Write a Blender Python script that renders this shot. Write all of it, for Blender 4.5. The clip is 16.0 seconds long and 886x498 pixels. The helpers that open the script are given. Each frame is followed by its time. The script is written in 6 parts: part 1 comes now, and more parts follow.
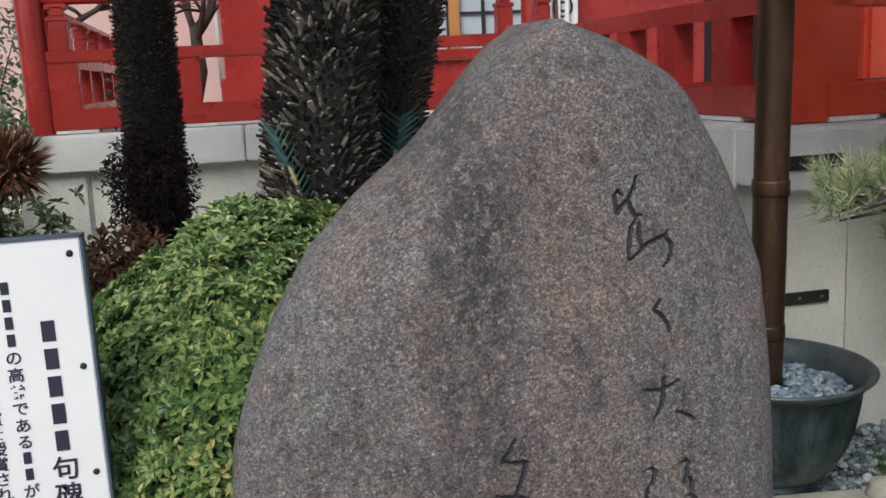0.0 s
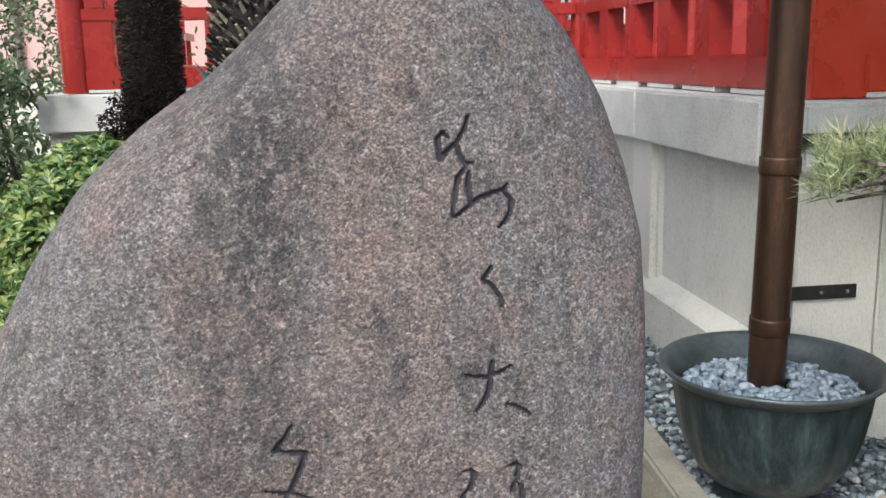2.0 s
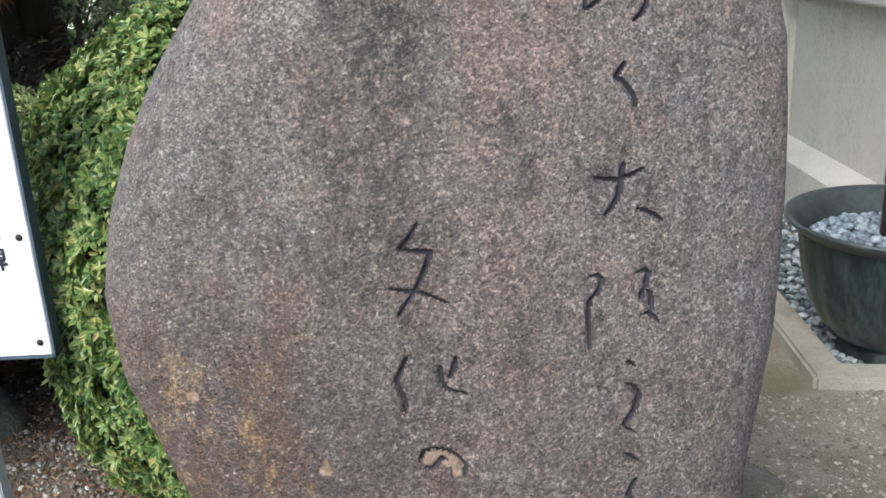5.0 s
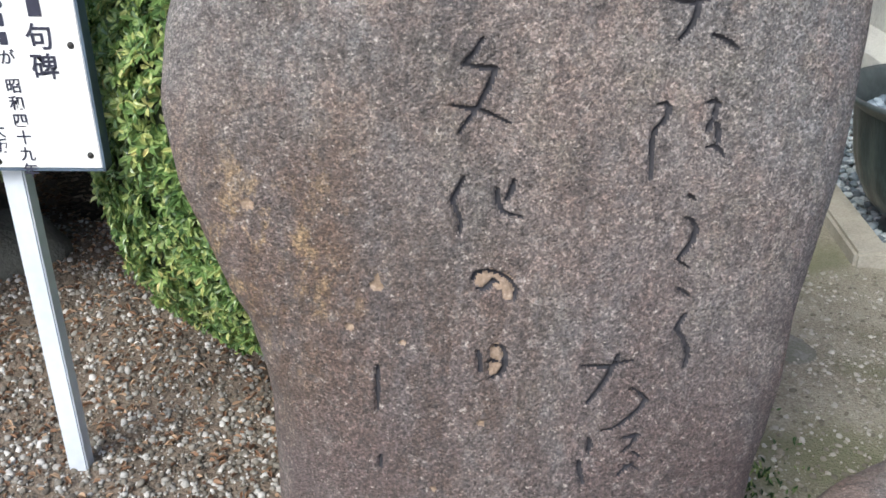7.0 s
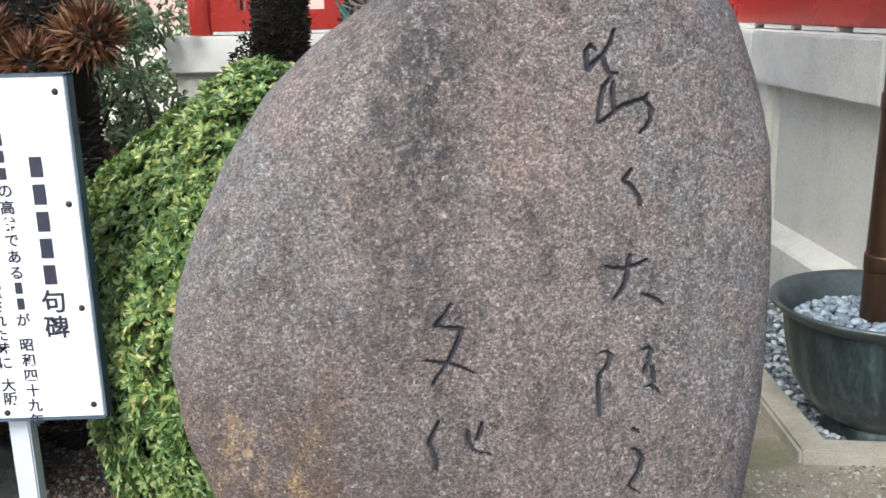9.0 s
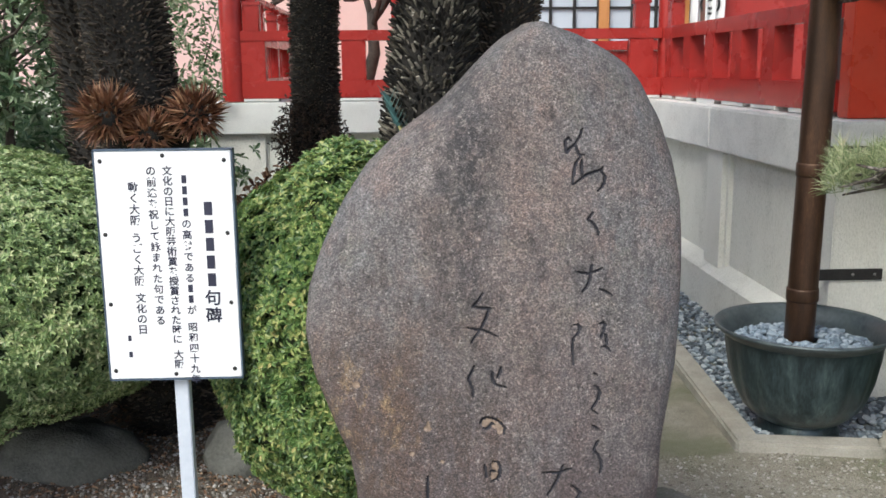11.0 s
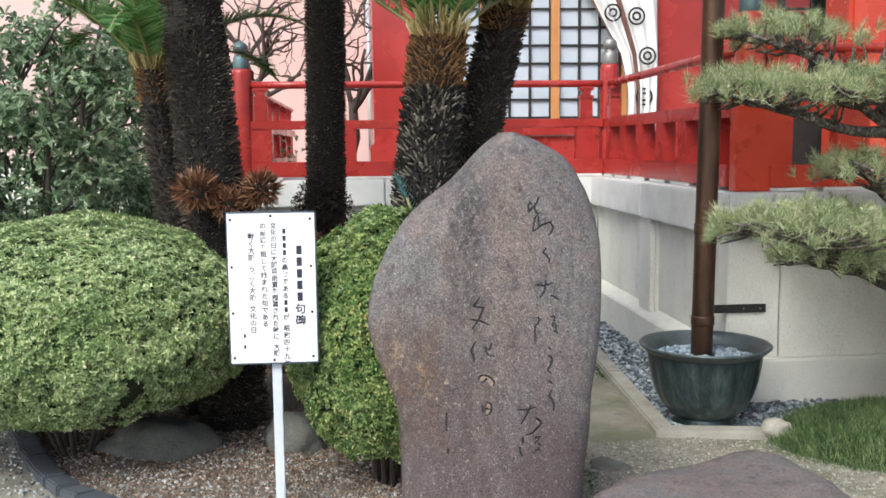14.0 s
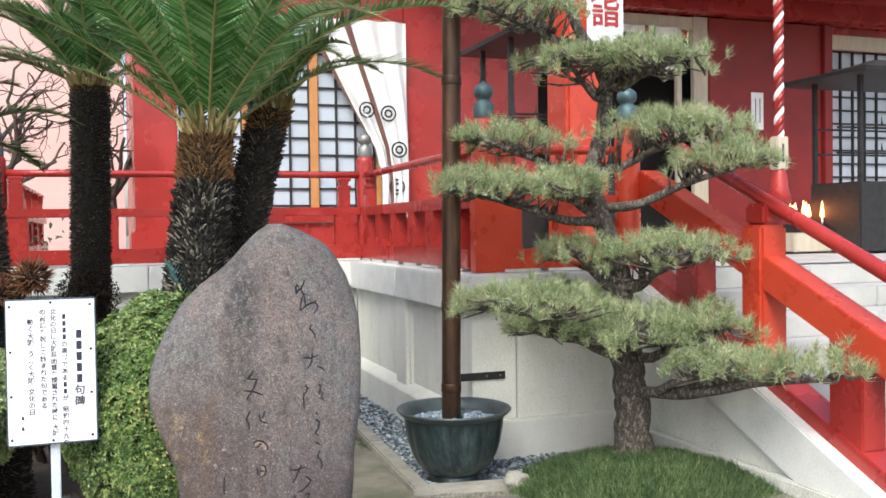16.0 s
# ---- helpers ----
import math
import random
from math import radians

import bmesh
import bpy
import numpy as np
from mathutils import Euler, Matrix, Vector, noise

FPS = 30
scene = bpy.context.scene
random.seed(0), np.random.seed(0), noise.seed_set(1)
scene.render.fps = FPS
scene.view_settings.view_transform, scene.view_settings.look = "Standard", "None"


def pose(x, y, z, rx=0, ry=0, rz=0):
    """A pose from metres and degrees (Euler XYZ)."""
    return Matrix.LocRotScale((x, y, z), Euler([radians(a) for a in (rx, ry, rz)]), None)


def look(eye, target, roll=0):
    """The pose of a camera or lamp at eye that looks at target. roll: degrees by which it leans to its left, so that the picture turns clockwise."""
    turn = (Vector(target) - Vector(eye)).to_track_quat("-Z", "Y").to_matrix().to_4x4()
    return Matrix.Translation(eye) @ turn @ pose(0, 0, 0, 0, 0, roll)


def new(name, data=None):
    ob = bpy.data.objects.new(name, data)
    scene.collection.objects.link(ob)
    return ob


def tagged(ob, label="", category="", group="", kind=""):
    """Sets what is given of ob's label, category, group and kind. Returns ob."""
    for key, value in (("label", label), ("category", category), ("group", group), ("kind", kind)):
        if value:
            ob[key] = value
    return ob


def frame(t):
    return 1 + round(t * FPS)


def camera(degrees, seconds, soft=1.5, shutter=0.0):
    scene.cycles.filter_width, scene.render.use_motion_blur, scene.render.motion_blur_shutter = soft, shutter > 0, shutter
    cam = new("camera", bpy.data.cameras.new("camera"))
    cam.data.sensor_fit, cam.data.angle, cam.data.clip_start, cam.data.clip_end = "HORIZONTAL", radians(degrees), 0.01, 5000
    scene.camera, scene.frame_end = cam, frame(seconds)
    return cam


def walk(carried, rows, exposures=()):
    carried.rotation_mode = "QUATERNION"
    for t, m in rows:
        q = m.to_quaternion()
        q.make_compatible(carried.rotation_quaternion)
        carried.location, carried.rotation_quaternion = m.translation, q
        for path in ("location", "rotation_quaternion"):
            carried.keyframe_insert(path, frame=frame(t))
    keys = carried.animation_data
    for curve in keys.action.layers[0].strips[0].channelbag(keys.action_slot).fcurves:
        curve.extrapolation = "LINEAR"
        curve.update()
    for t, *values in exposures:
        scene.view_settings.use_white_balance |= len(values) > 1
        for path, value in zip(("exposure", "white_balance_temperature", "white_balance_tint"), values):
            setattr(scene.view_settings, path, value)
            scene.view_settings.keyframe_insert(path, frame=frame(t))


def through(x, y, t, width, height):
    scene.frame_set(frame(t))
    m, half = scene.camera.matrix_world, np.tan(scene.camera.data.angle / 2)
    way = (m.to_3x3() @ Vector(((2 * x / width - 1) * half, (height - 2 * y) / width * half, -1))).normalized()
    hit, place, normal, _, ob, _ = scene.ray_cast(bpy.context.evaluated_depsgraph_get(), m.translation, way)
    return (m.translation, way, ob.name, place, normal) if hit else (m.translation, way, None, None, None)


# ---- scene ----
# the camera and its walk
cam = camera(51.0, 16.0, soft=1.6)
PATH = [
    (0, (0.027, -0.007, 1.566), (0.472, 1.908, 1.197), -2.8),
    (0.5, (0.113, 0.09, 1.57), (0.615, 1.998, 1.236), -1.1),
    (1, (0.229, 0.17, 1.553), (0.717, 2.082, 1.227), -2.3),
    (1.5, (0.388, 0.17, 1.489), (0.739, 2.101, 1.103), -0.2),
    (2, (0.48, 0.152, 1.462), (0.737, 2.094, 1.062), -1.2),
    (2.5, (0.512, 0.15, 1.413), (0.705, 2.082, 0.937), -1.5),
    (3, (0.515, 0.154, 1.365), (0.693, 2.061, 0.79), -3.2),
    (3.5, (0.512, 0.157, 1.325), (0.679, 2.034, 0.655), -4.1),
    (3.7, (0.512, 0.158, 1.317), (0.642, 2.03, 0.624), -4.8),
    (5.8, (0.411, 0.166, 1.373), (0.349, 2.065, 0.748), -1.3),
    (6, (0.407, 0.165, 1.355), (0.327, 2.05, 0.692), -1.2),
    (6.5, (0.406, 0.157, 1.319), (0.337, 2.009, 0.568), -0.3),
    (7, (0.412, 0.155, 1.278), (0.361, 1.947, 0.391), -0.2),
    (7.5, (0.417, 0.149, 1.266), (0.383, 1.921, 0.339), -0.0),
    (8, (0.424, 0.145, 1.289), (0.407, 1.943, 0.414), -0.0),
    (8.5, (0.441, 0.14, 1.345), (0.48, 2.019, 0.661), -0.8),
    (9, (0.389, -0.001, 1.421), (0.436, 1.935, 0.923), -1.3),
    (9.5, (0.285, -0.238, 1.472), (0.429, 1.698, 0.99), -0.9),
    (9.7, (0.261, -0.323, 1.506), (0.377, 1.637, 1.122), -0.7),
    (11.8, (0.241, -1.226, 1.561), (0.296, 0.737, 1.183), -0.8),
    (12, (0.228, -1.321, 1.579), (0.252, 0.651, 1.248), -1.5),
    (12.5, (0.213, -1.593, 1.542), (0.234, 0.377, 1.197), -0.7),
    (13, (0.184, -1.849, 1.565), (0.217, 0.136, 1.323), -1.2),
    (13.5, (0.052, -2.081, 1.573), (0.226, -0.101, 1.355), -1.1),
    (14, (-0.014, -2.261, 1.596), (0.155, -0.28, 1.375), -0.6),
    (14.5, (-0.034, -2.473, 1.569), (0.178, -0.503, 1.293), -0.1),
    (15, (-0.047, -2.617, 1.574), (0.188, -0.643, 1.351), -1.6),
    (15.5, (-0.098, -2.708, 1.595), (0.361, -0.766, 1.451), -1.1),
    (16, (-0.141, -2.794, 1.619), (0.531, -0.911, 1.573), -0.8),
]
walk(cam, [(t, look(eye, target, roll)) for t, eye, target, roll in PATH],
     exposures=[(0.0, 0.31), (0.5, 0.62), (1.0, 0.86), (1.5, 0.97), (3.0, 1.02), (6.0, 1.06), (7.5, 1.30), (8.5, 1.28), (9.5, 1.10), (12.5, 0.82), (13.5, 1.0), (14.5, 1.08), (16.0, 1.16)])

# soft light of an overcast day
world = bpy.data.worlds.new("sky")
scene.world = world
world.use_nodes = True
wn = world.node_tree.nodes
sky = wn.new("ShaderNodeTexSky")
sky.sky_type = "NISHITA"
sky.sun_disc = False
sky.sun_elevation = radians(48)
sky.sun_rotation = radians(213)
sky.dust_density = 3.0
world.node_tree.links.new(sky.outputs[0], wn["Background"].inputs[0])
wn["Background"].inputs[1].default_value = 0.14
sun = new("sun", bpy.data.lights.new("sun", "SUN"))
sun.data.energy = 1.3
sun.data.angle = radians(25)
sun.data.color = (0.91, 0.985, 0.95)
sun.matrix_world = look((-4.5, -6.8, 9.0), (0, 0, 0))

# ---- builders ----
rng = np.random.default_rng(7)


def thing(name, label, category, at=(0, 0, 0), group="", kind=""):
    ob = new(name)
    ob.empty_display_size = 0.1
    ob.location = at
    return tagged(ob, label, category, group, kind)


def finish(bm, smooth=False):
    bmesh.ops.recalc_face_normals(bm, faces=bm.faces)
    for f in bm.faces:
        f.smooth = smooth
    return bm


def part(name, bm, material, parent=None, label="", kind=""):
    me = bpy.data.meshes.new(name)
    if isinstance(bm, tuple):
        verts, faces, smooth = bm
        me.from_pydata([tuple(v) for v in np.asarray(verts, float).tolist()], [], faces)
        me.polygons.foreach_set("use_smooth", [smooth] * len(me.polygons))
        me.update()
    else:
        bm.to_mesh(me)
        bm.free()
    me.materials.append(material)
    ob = new(name, me)
    if parent is not None:
        ob.parent = parent
        if parent.parent is None:
            ob.matrix_parent_inverse = Matrix.Translation(-parent.location)
    return tagged(ob, label, kind=kind)


def box(bm, x0, x1, y0, y1, z0, z1, bevel=0.0, m=None):
    made = bmesh.ops.create_cube(bm, size=1)["verts"]
    for v in made:
        v.co = Vector(((x0, x1)[v.co.x > 0], (y0, y1)[v.co.y > 0], (z0, z1)[v.co.z > 0]))
        if m is not None:
            v.co = m @ v.co
    if bevel:
        edges = list({e for v in made for e in v.link_edges})
        bmesh.ops.bevel(bm, geom=edges, offset=bevel, segments=2, affect="EDGES")
    return bm


def boxed(*a, **k):
    return finish(box(bmesh.new(), *a, **k))


def lathe(profile, n=32, wave=None, at=(0, 0, 0), close=False):
    """A turned form from (radius, height) pairs."""
    bm = bmesh.new()
    rings = []
    for r, z in profile:
        ring = []
        for k in range(n):
            a = 2 * math.pi * k / n
            q = r * (1 + (wave(a, z) if wave else 0))
            ring.append(bm.verts.new((at[0] + q * math.cos(a), at[1] + q * math.sin(a), at[2] + z)))
        rings.append(ring)
    for r0, r1 in zip(rings, rings[1:]):
        for k in range(n):
            bm.faces.new((r0[k], r0[(k + 1) % n], r1[(k + 1) % n], r1[k]))
    if close:
        bm.faces.new(rings[0][::-1])
        bm.faces.new(rings[-1])
    return finish(bm, True)


def tube(points, radii, n=8, bm=None, bump=0.0):
    """A tapered limb along points."""
    own = bm is None
    bm = bm or bmesh.new()
    pts = [Vector(p) for p in points]
    prev = None
    side = None
    first = None
    for i, p in enumerate(pts):
        d = (pts[min(i + 1, len(pts) - 1)] - pts[max(i - 1, 0)]).normalized()
        if side is None:
            side = d.orthogonal().normalized()
        side = (side - d * side.dot(d)).normalized()
        other = d.cross(side)
        ring = []
        for k in range(n):
            a = 2 * math.pi * k / n
            r = radii[i] * (1 + bump * noise.noise(Vector((p.x * 9 + 5 * math.cos(a), p.y * 9 + 5 * math.sin(a), p.z * 9))))
            ring.append(bm.verts.new(p + (side * math.cos(a) + other * math.sin(a)) * r))
        if prev:
            for k in range(n):
                bm.faces.new((prev[k], prev[(k + 1) % n], ring[(k + 1) % n], ring[k]))
        else:
            first = ring
        prev = ring
    bm.faces.new(first[::-1])
    bm.faces.new(prev)
    return finish(bm, True) if own else bm


def unit(a):
    return a / np.maximum(np.linalg.norm(a, axis=1, keepdims=True), 1e-9)


def leaves(at, along, normal, length, width, fold=0.25, blunt=True):
    """Many folded leaves: rooted at the points, pointing along, facing normal."""
    n = len(at)
    along = unit(along)
    side = unit(np.cross(along, normal))
    face = np.cross(side, along)
    length = np.broadcast_to(length, n)[:, None]
    width = np.broadcast_to(width, n)[:, None]
    tip = at + along * length - face * length * 0.12
    if blunt:
        lift = face * width * fold
        vs = [at, at + along * length * 0.38 + side * width * 0.5 + lift, at + along * length * 0.75 + side * width * 0.4 + lift, tip,
              at + along * length * 0.75 - side * width * 0.4 + lift, at + along * length * 0.38 - side * width * 0.5 + lift]
        v = np.stack(vs, 1).reshape(-1, 3)
        b = (np.arange(n) * 6)[:, None]
        f = np.concatenate([b + [0, 1, 2, 3], b + [0, 3, 4, 5]], 1).reshape(-1, 4)
    else:
        vs = [at - side * width * 0.5, at + side * width * 0.5, tip]
        v = np.stack(vs, 1).reshape(-1, 3)
        b = (np.arange(n) * 3)[:, None]
        f = b + [0, 1, 2]
    return v, f.tolist(), False


def joined(*pieces):
    vs, fs, k = [], [], 0
    for v, f, s in pieces:
        vs.append(v)
        fs += [[i + k for i in q] for q in f]
        k += len(v)
    return np.concatenate(vs), fs, pieces[0][2]


def sway(p, scale, seed=0.0):
    return np.array([noise.noise(Vector((q[0] * scale + seed, q[1] * scale - seed, q[2] * scale + 2 * seed))) for q in p])


def pebbles(at, size, flat=0.55, n=6):
    """Rounded small stones, each of its own shape and turn."""
    k = len(at)
    rings = [(0.0, -1.0), (0.8, -0.55), (1.0, 0.05), (0.72, 0.62), (0.0, 0.85)]
    ang = np.arange(n) * 2 * math.pi / n
    turn = rng.uniform(0, 6.28, k)
    stretch = rng.uniform(0.6, 1.0, (k, 2)) * size[:, None]
    tilt = rng.normal(0, 0.22, (k, 2))
    rows, faces = [], []
    for r, z in rings:
        for a in (ang if r else ang[:1]):
            x = r * math.cos(a) * stretch[:, 0]
            y = r * math.sin(a) * stretch[:, 1]
            h = z * size * flat + x * tilt[:, 0] + y * tilt[:, 1]
            c, s = np.cos(turn), np.sin(turn)
            rows.append(np.stack([x * c - y * s, x * s + y * c, h], 1) + at)
    per = len(rows)
    v = np.stack(rows, 1).reshape(-1, 3)
    one = [[0, 1 + (j + 1) % n, 1 + j] for j in range(n)]
    for q in range(2):
        one += [[1 + q * n + j, 1 + q * n + (j + 1) % n, 1 + (q + 1) * n + (j + 1) % n, 1 + (q + 1) * n + j] for j in range(n)]
    one += [[1 + 2 * n + j, 1 + 2 * n + (j + 1) % n, per - 1] for j in range(n)]
    for i in range(k):
        faces += [[w + i * per for w in q] for q in one]
    return v, faces, True


# ---- materials ----
def ramp(nodes, stops, kind="LINEAR"):
    r = nodes.new("ShaderNodeValToRGB")
    r.color_ramp.interpolation = kind
    while len(r.color_ramp.elements) > len(stops):
        r.color_ramp.elements.remove(r.color_ramp.elements[-1])
    while len(r.color_ramp.elements) < len(stops):
        r.color_ramp.elements.new(0.5)
    for e, (p, c) in zip(r.color_ramp.elements, stops):
        e.position, e.color = p, (*c, 1)
    return r


def surface(name, stops, scale=6.0, fine=90.0, fine_mix=0.3, rough=0.7, bump=0.2, bump_scale=None, metal=0.0, per="", spread=0.25, stretch=(1, 1, 1), sheen=0.0):
    """A worn surface: broad stains, fine grain, relief, and a shade of its own for each piece."""
    m = bpy.data.materials.new(name)
    m.use_nodes = True
    n, l = m.node_tree.nodes, m.node_tree.links
    b = n["Principled BSDF"]
    geo = n.new("ShaderNodeNewGeometry")
    mp = n.new("ShaderNodeMapping")
    mp.inputs["Scale"].default_value = stretch
    l.new(geo.outputs["Position"], mp.inputs["Vector"])
    broad = n.new("ShaderNodeTexNoise")
    broad.inputs["Scale"].default_value = scale
    broad.inputs["Detail"].default_value = 6
    broad.inputs["Roughness"].default_value = 0.62
    l.new(mp.outputs[0], broad.inputs["Vector"])
    grain = n.new("ShaderNodeTexNoise")
    grain.inputs["Scale"].default_value = fine
    grain.inputs["Detail"].default_value = 3
    l.new(mp.outputs[0], grain.inputs["Vector"])
    mix = n.new("ShaderNodeMix")
    mix.inputs[0].default_value = fine_mix
    l.new(broad.outputs["Fac"], mix.inputs[2])
    l.new(grain.outputs["Fac"], mix.inputs[3])
    value = mix.outputs[0]
    if per:
        src = n.new("ShaderNodeObjectInfo").outputs["Random"] if per == "object" else geo.outputs["Random Per Island"]
        mm = n.new("ShaderNodeMath")
        mm.operation = "MULTIPLY_ADD"
        l.new(src, mm.inputs[0])
        mm.inputs[1].default_value = spread
        mm.inputs[2].default_value = -spread / 2
        add = n.new("ShaderNodeMath")
        l.new(mm.outputs[0], add.inputs[0])
        l.new(value, add.inputs[1])
        value = add.outputs[0]
    r = ramp(n, stops)
    l.new(value, r.inputs[0])
    l.new(r.outputs[0], b.inputs["Base Color"])
    rr = n.new("ShaderNodeMapRange")
    rr.inputs[3].default_value = max(rough - 0.12, 0.03)
    rr.inputs[4].default_value = min(rough + 0.12, 1)
    l.new(broad.outputs["Fac"], rr.inputs[0])
    l.new(rr.outputs[0], b.inputs["Roughness"])
    b.inputs["Metallic"].default_value = metal
    b.inputs["Sheen Weight"].default_value = sheen
    if bump:
        bn = n.new("ShaderNodeBump")
        bn.inputs["Strength"].default_value = bump
        bn.inputs["Distance"].default_value = 0.01
        if bump_scale:
            t = n.new("ShaderNodeTexNoise")
            t.inputs["Scale"].default_value = bump_scale
            t.inputs["Detail"].default_value = 4
            l.new(mp.outputs[0], t.inputs["Vector"])
            l.new(t.outputs["Fac"], bn.inputs["Height"])
        else:
            l.new(grain.outputs["Fac"], bn.inputs["Height"])
        l.new(bn.outputs[0], b.inputs["Normal"])
    return m


def foliage(name, stops, rough=0.45, through=0.25):
    """Leaves: a shade for each leaf, patches over the plant, some light let through."""
    m = surface(name, stops, 5, 30, 0.25, rough, 0, per="island", spread=0.75)
    n, l = m.node_tree.nodes, m.node_tree.links
    b = n["Principled BSDF"]
    tr = n.new("ShaderNodeBsdfTranslucent")
    l.new(b.inputs["Base Color"].links[0].from_socket, tr.inputs[0])
    mx = n.new("ShaderNodeMixShader")
    mx.inputs[0].default_value = through
    l.new(b.outputs[0], mx.inputs[1])
    l.new(tr.outputs[0], mx.inputs[2])
    l.new(mx.outputs[0], n["Material Output"].inputs[0])
    return m


def flaky(name):
    """Pine bark: dark fissures between pale curling plates."""
    m = surface(name, [(0.3, (0.035, 0.026, 0.021)), (0.52, (0.10, 0.080, 0.064)), (0.7, (0.22, 0.19, 0.16))], 26, 120, 0.35, 0.9, 0.5, stretch=(1, 1, 0.5))
    n, l = m.node_tree.nodes, m.node_tree.links
    b = n["Principled BSDF"]
    base = b.inputs["Base Color"].links[0].from_socket
    geo = n.new("ShaderNodeNewGeometry")
    mp = n.new("ShaderNodeMapping")
    mp.inputs["Scale"].default_value = (1, 1, 0.45)
    wob = n.new("ShaderNodeTexNoise")
    wob.inputs["Scale"].default_value = 30
    off = n.new("ShaderNodeVectorMath")
    off.operation = "MULTIPLY_ADD"
    off.inputs[1].default_value = (0.035, 0.035, 0.035)
    l.new(geo.outputs["Position"], wob.inputs["Vector"])
    l.new(wob.outputs["Color"], off.inputs[0])
    l.new(geo.outputs["Position"], off.inputs[2])
    l.new(off.outputs[0], mp.inputs["Vector"])
    cell = n.new("ShaderNodeTexVoronoi")
    cell.inputs["Scale"].default_value = 58
    gap = n.new("ShaderNodeTexVoronoi")
    gap.feature = "DISTANCE_TO_EDGE"
    gap.inputs["Scale"].default_value = 58
    l.new(mp.outputs[0], cell.inputs["Vector"])
    l.new(mp.outputs[0], gap.inputs["Vector"])
    sep = n.new("ShaderNodeSeparateColor")
    l.new(cell.outputs["Color"], sep.inputs[0])
    pale = ramp(n, [(0.40, (0, 0, 0)), (0.95, (0.5, 0.5, 0.5))])
    l.new(sep.outputs[0], pale.inputs[0])
    plate = n.new("ShaderNodeMix")
    plate.data_type = "RGBA"
    l.new(pale.outputs[0], plate.inputs[0])
    l.new(base, plate.inputs[6])
    plate.inputs[7].default_value = (0.40, 0.36, 0.31, 1)
    crack = ramp(n, [(0.02, (0.45, 0.45, 0.45)), (0.16, (1, 1, 1))])
    l.new(gap.outputs["Distance"], crack.inputs[0])
    mul = n.new("ShaderNodeMix")
    mul.data_type, mul.blend_type = "RGBA", "MULTIPLY"
    mul.inputs[0].default_value = 1.0
    l.new(plate.outputs[2], mul.inputs[6])
    l.new(crack.outputs[0], mul.inputs[7])
    l.new(mul.outputs[2], b.inputs["Base Color"])
    bn = n.new("ShaderNodeBump")
    bn.inputs["Strength"].default_value = 0.8
    bn.inputs["Distance"].default_value = 0.012
    l.new(crack.outputs[0], bn.inputs["Height"])
    l.new(bn.outputs[0], b.inputs["Normal"])
    return m


CONCRETE = surface("plinth_concrete", [(0.3, (0.44, 0.44, 0.385)), (0.48, (0.66, 0.66, 0.60)), (0.75, (0.78, 0.78, 0.72))], 4, 130, 0.58, 0.85, 0.55, per="object", spread=0.15, stretch=(1, 1, 0.55))
COPING = surface("cap_stone", [(0.3, (0.45, 0.455, 0.43)), (0.5, (0.68, 0.685, 0.655)), (0.72, (0.79, 0.79, 0.76))], 4, 150, 0.6, 0.8, 0.45, per="object", spread=0.12)
RED = surface("red_lacquer", [(0.3, (0.26, 0.021, 0.018)), (0.55, (0.37, 0.031, 0.026)), (0.8, (0.46, 0.056, 0.046))], 1.6, 40, 0.15, 0.27, 0.04)
ORANGE_RED = surface("vermilion_paint", [(0.3, (0.41, 0.036, 0.018)), (0.55, (0.52, 0.055, 0.026)), (0.8, (0.60, 0.095, 0.048))], 1.8, 40, 0.15, 0.28, 0.04)
DARK_RED = surface("dark_red_paint", [(0.3, (0.17, 0.012, 0.012)), (0.6, (0.24, 0.018, 0.016)), (0.8, (0.29, 0.03, 0.026))], 2, 60, 0.2, 0.5, 0.05)
VERDIGRIS = surface("aged_bronze_cap", [(0.3, (0.05, 0.09, 0.10)), (0.6, (0.12, 0.19, 0.20)), (0.8, (0.2, 0.27, 0.25))], 14, 80, 0.3, 0.5, 0.1, metal=0.5)
GREY_METAL = surface("grey_metal_cap", [(0.3, (0.18, 0.18, 0.17)), (0.7, (0.33, 0.33, 0.30))], 14, 80, 0.3, 0.45, 0.1, metal=0.6)
BLACK_METAL = surface("black_iron", [(0.3, (0.012, 0.012, 0.013)), (0.7, (0.045, 0.042, 0.040))], 12, 90, 0.3, 0.55, 0.1, metal=0.3)
BRONZE = surface("pole_bronze", [(0.3, (0.028, 0.018, 0.013)), (0.5, (0.070, 0.037, 0.022)), (0.7, (0.145, 0.076, 0.042))], 3, 60, 0.25, 0.45, 0.06, metal=0.55, stretch=(5, 5, 0.8))
BOWL = surface("patinated_bowl_bronze", [(0.3, (0.014, 0.020, 0.022)), (0.46, (0.030, 0.046, 0.050)), (0.58, (0.062, 0.092, 0.095)), (0.70, (0.12, 0.17, 0.165)), (0.85, (0.22, 0.28, 0.26))], 7, 60, 0.2, 0.33, 0.12, metal=0.35, stretch=(2.2, 2.2, 0.45))
PEBBLE = surface("blue_grey_pebble", [(0.2, (0.07, 0.085, 0.10)), (0.5, (0.175, 0.218, 0.252)), (0.8, (0.42, 0.46, 0.48))], 9, 120, 0.3, 0.6, 0.1, per="island", spread=0.9)
POT_PEBBLE = surface("pale_grey_pebble", [(0.2, (0.10, 0.125, 0.155)), (0.5, (0.205, 0.265, 0.32)), (0.8, (0.40, 0.46, 0.51))], 9, 120, 0.3, 0.55, 0.1, per="island", spread=0.45)
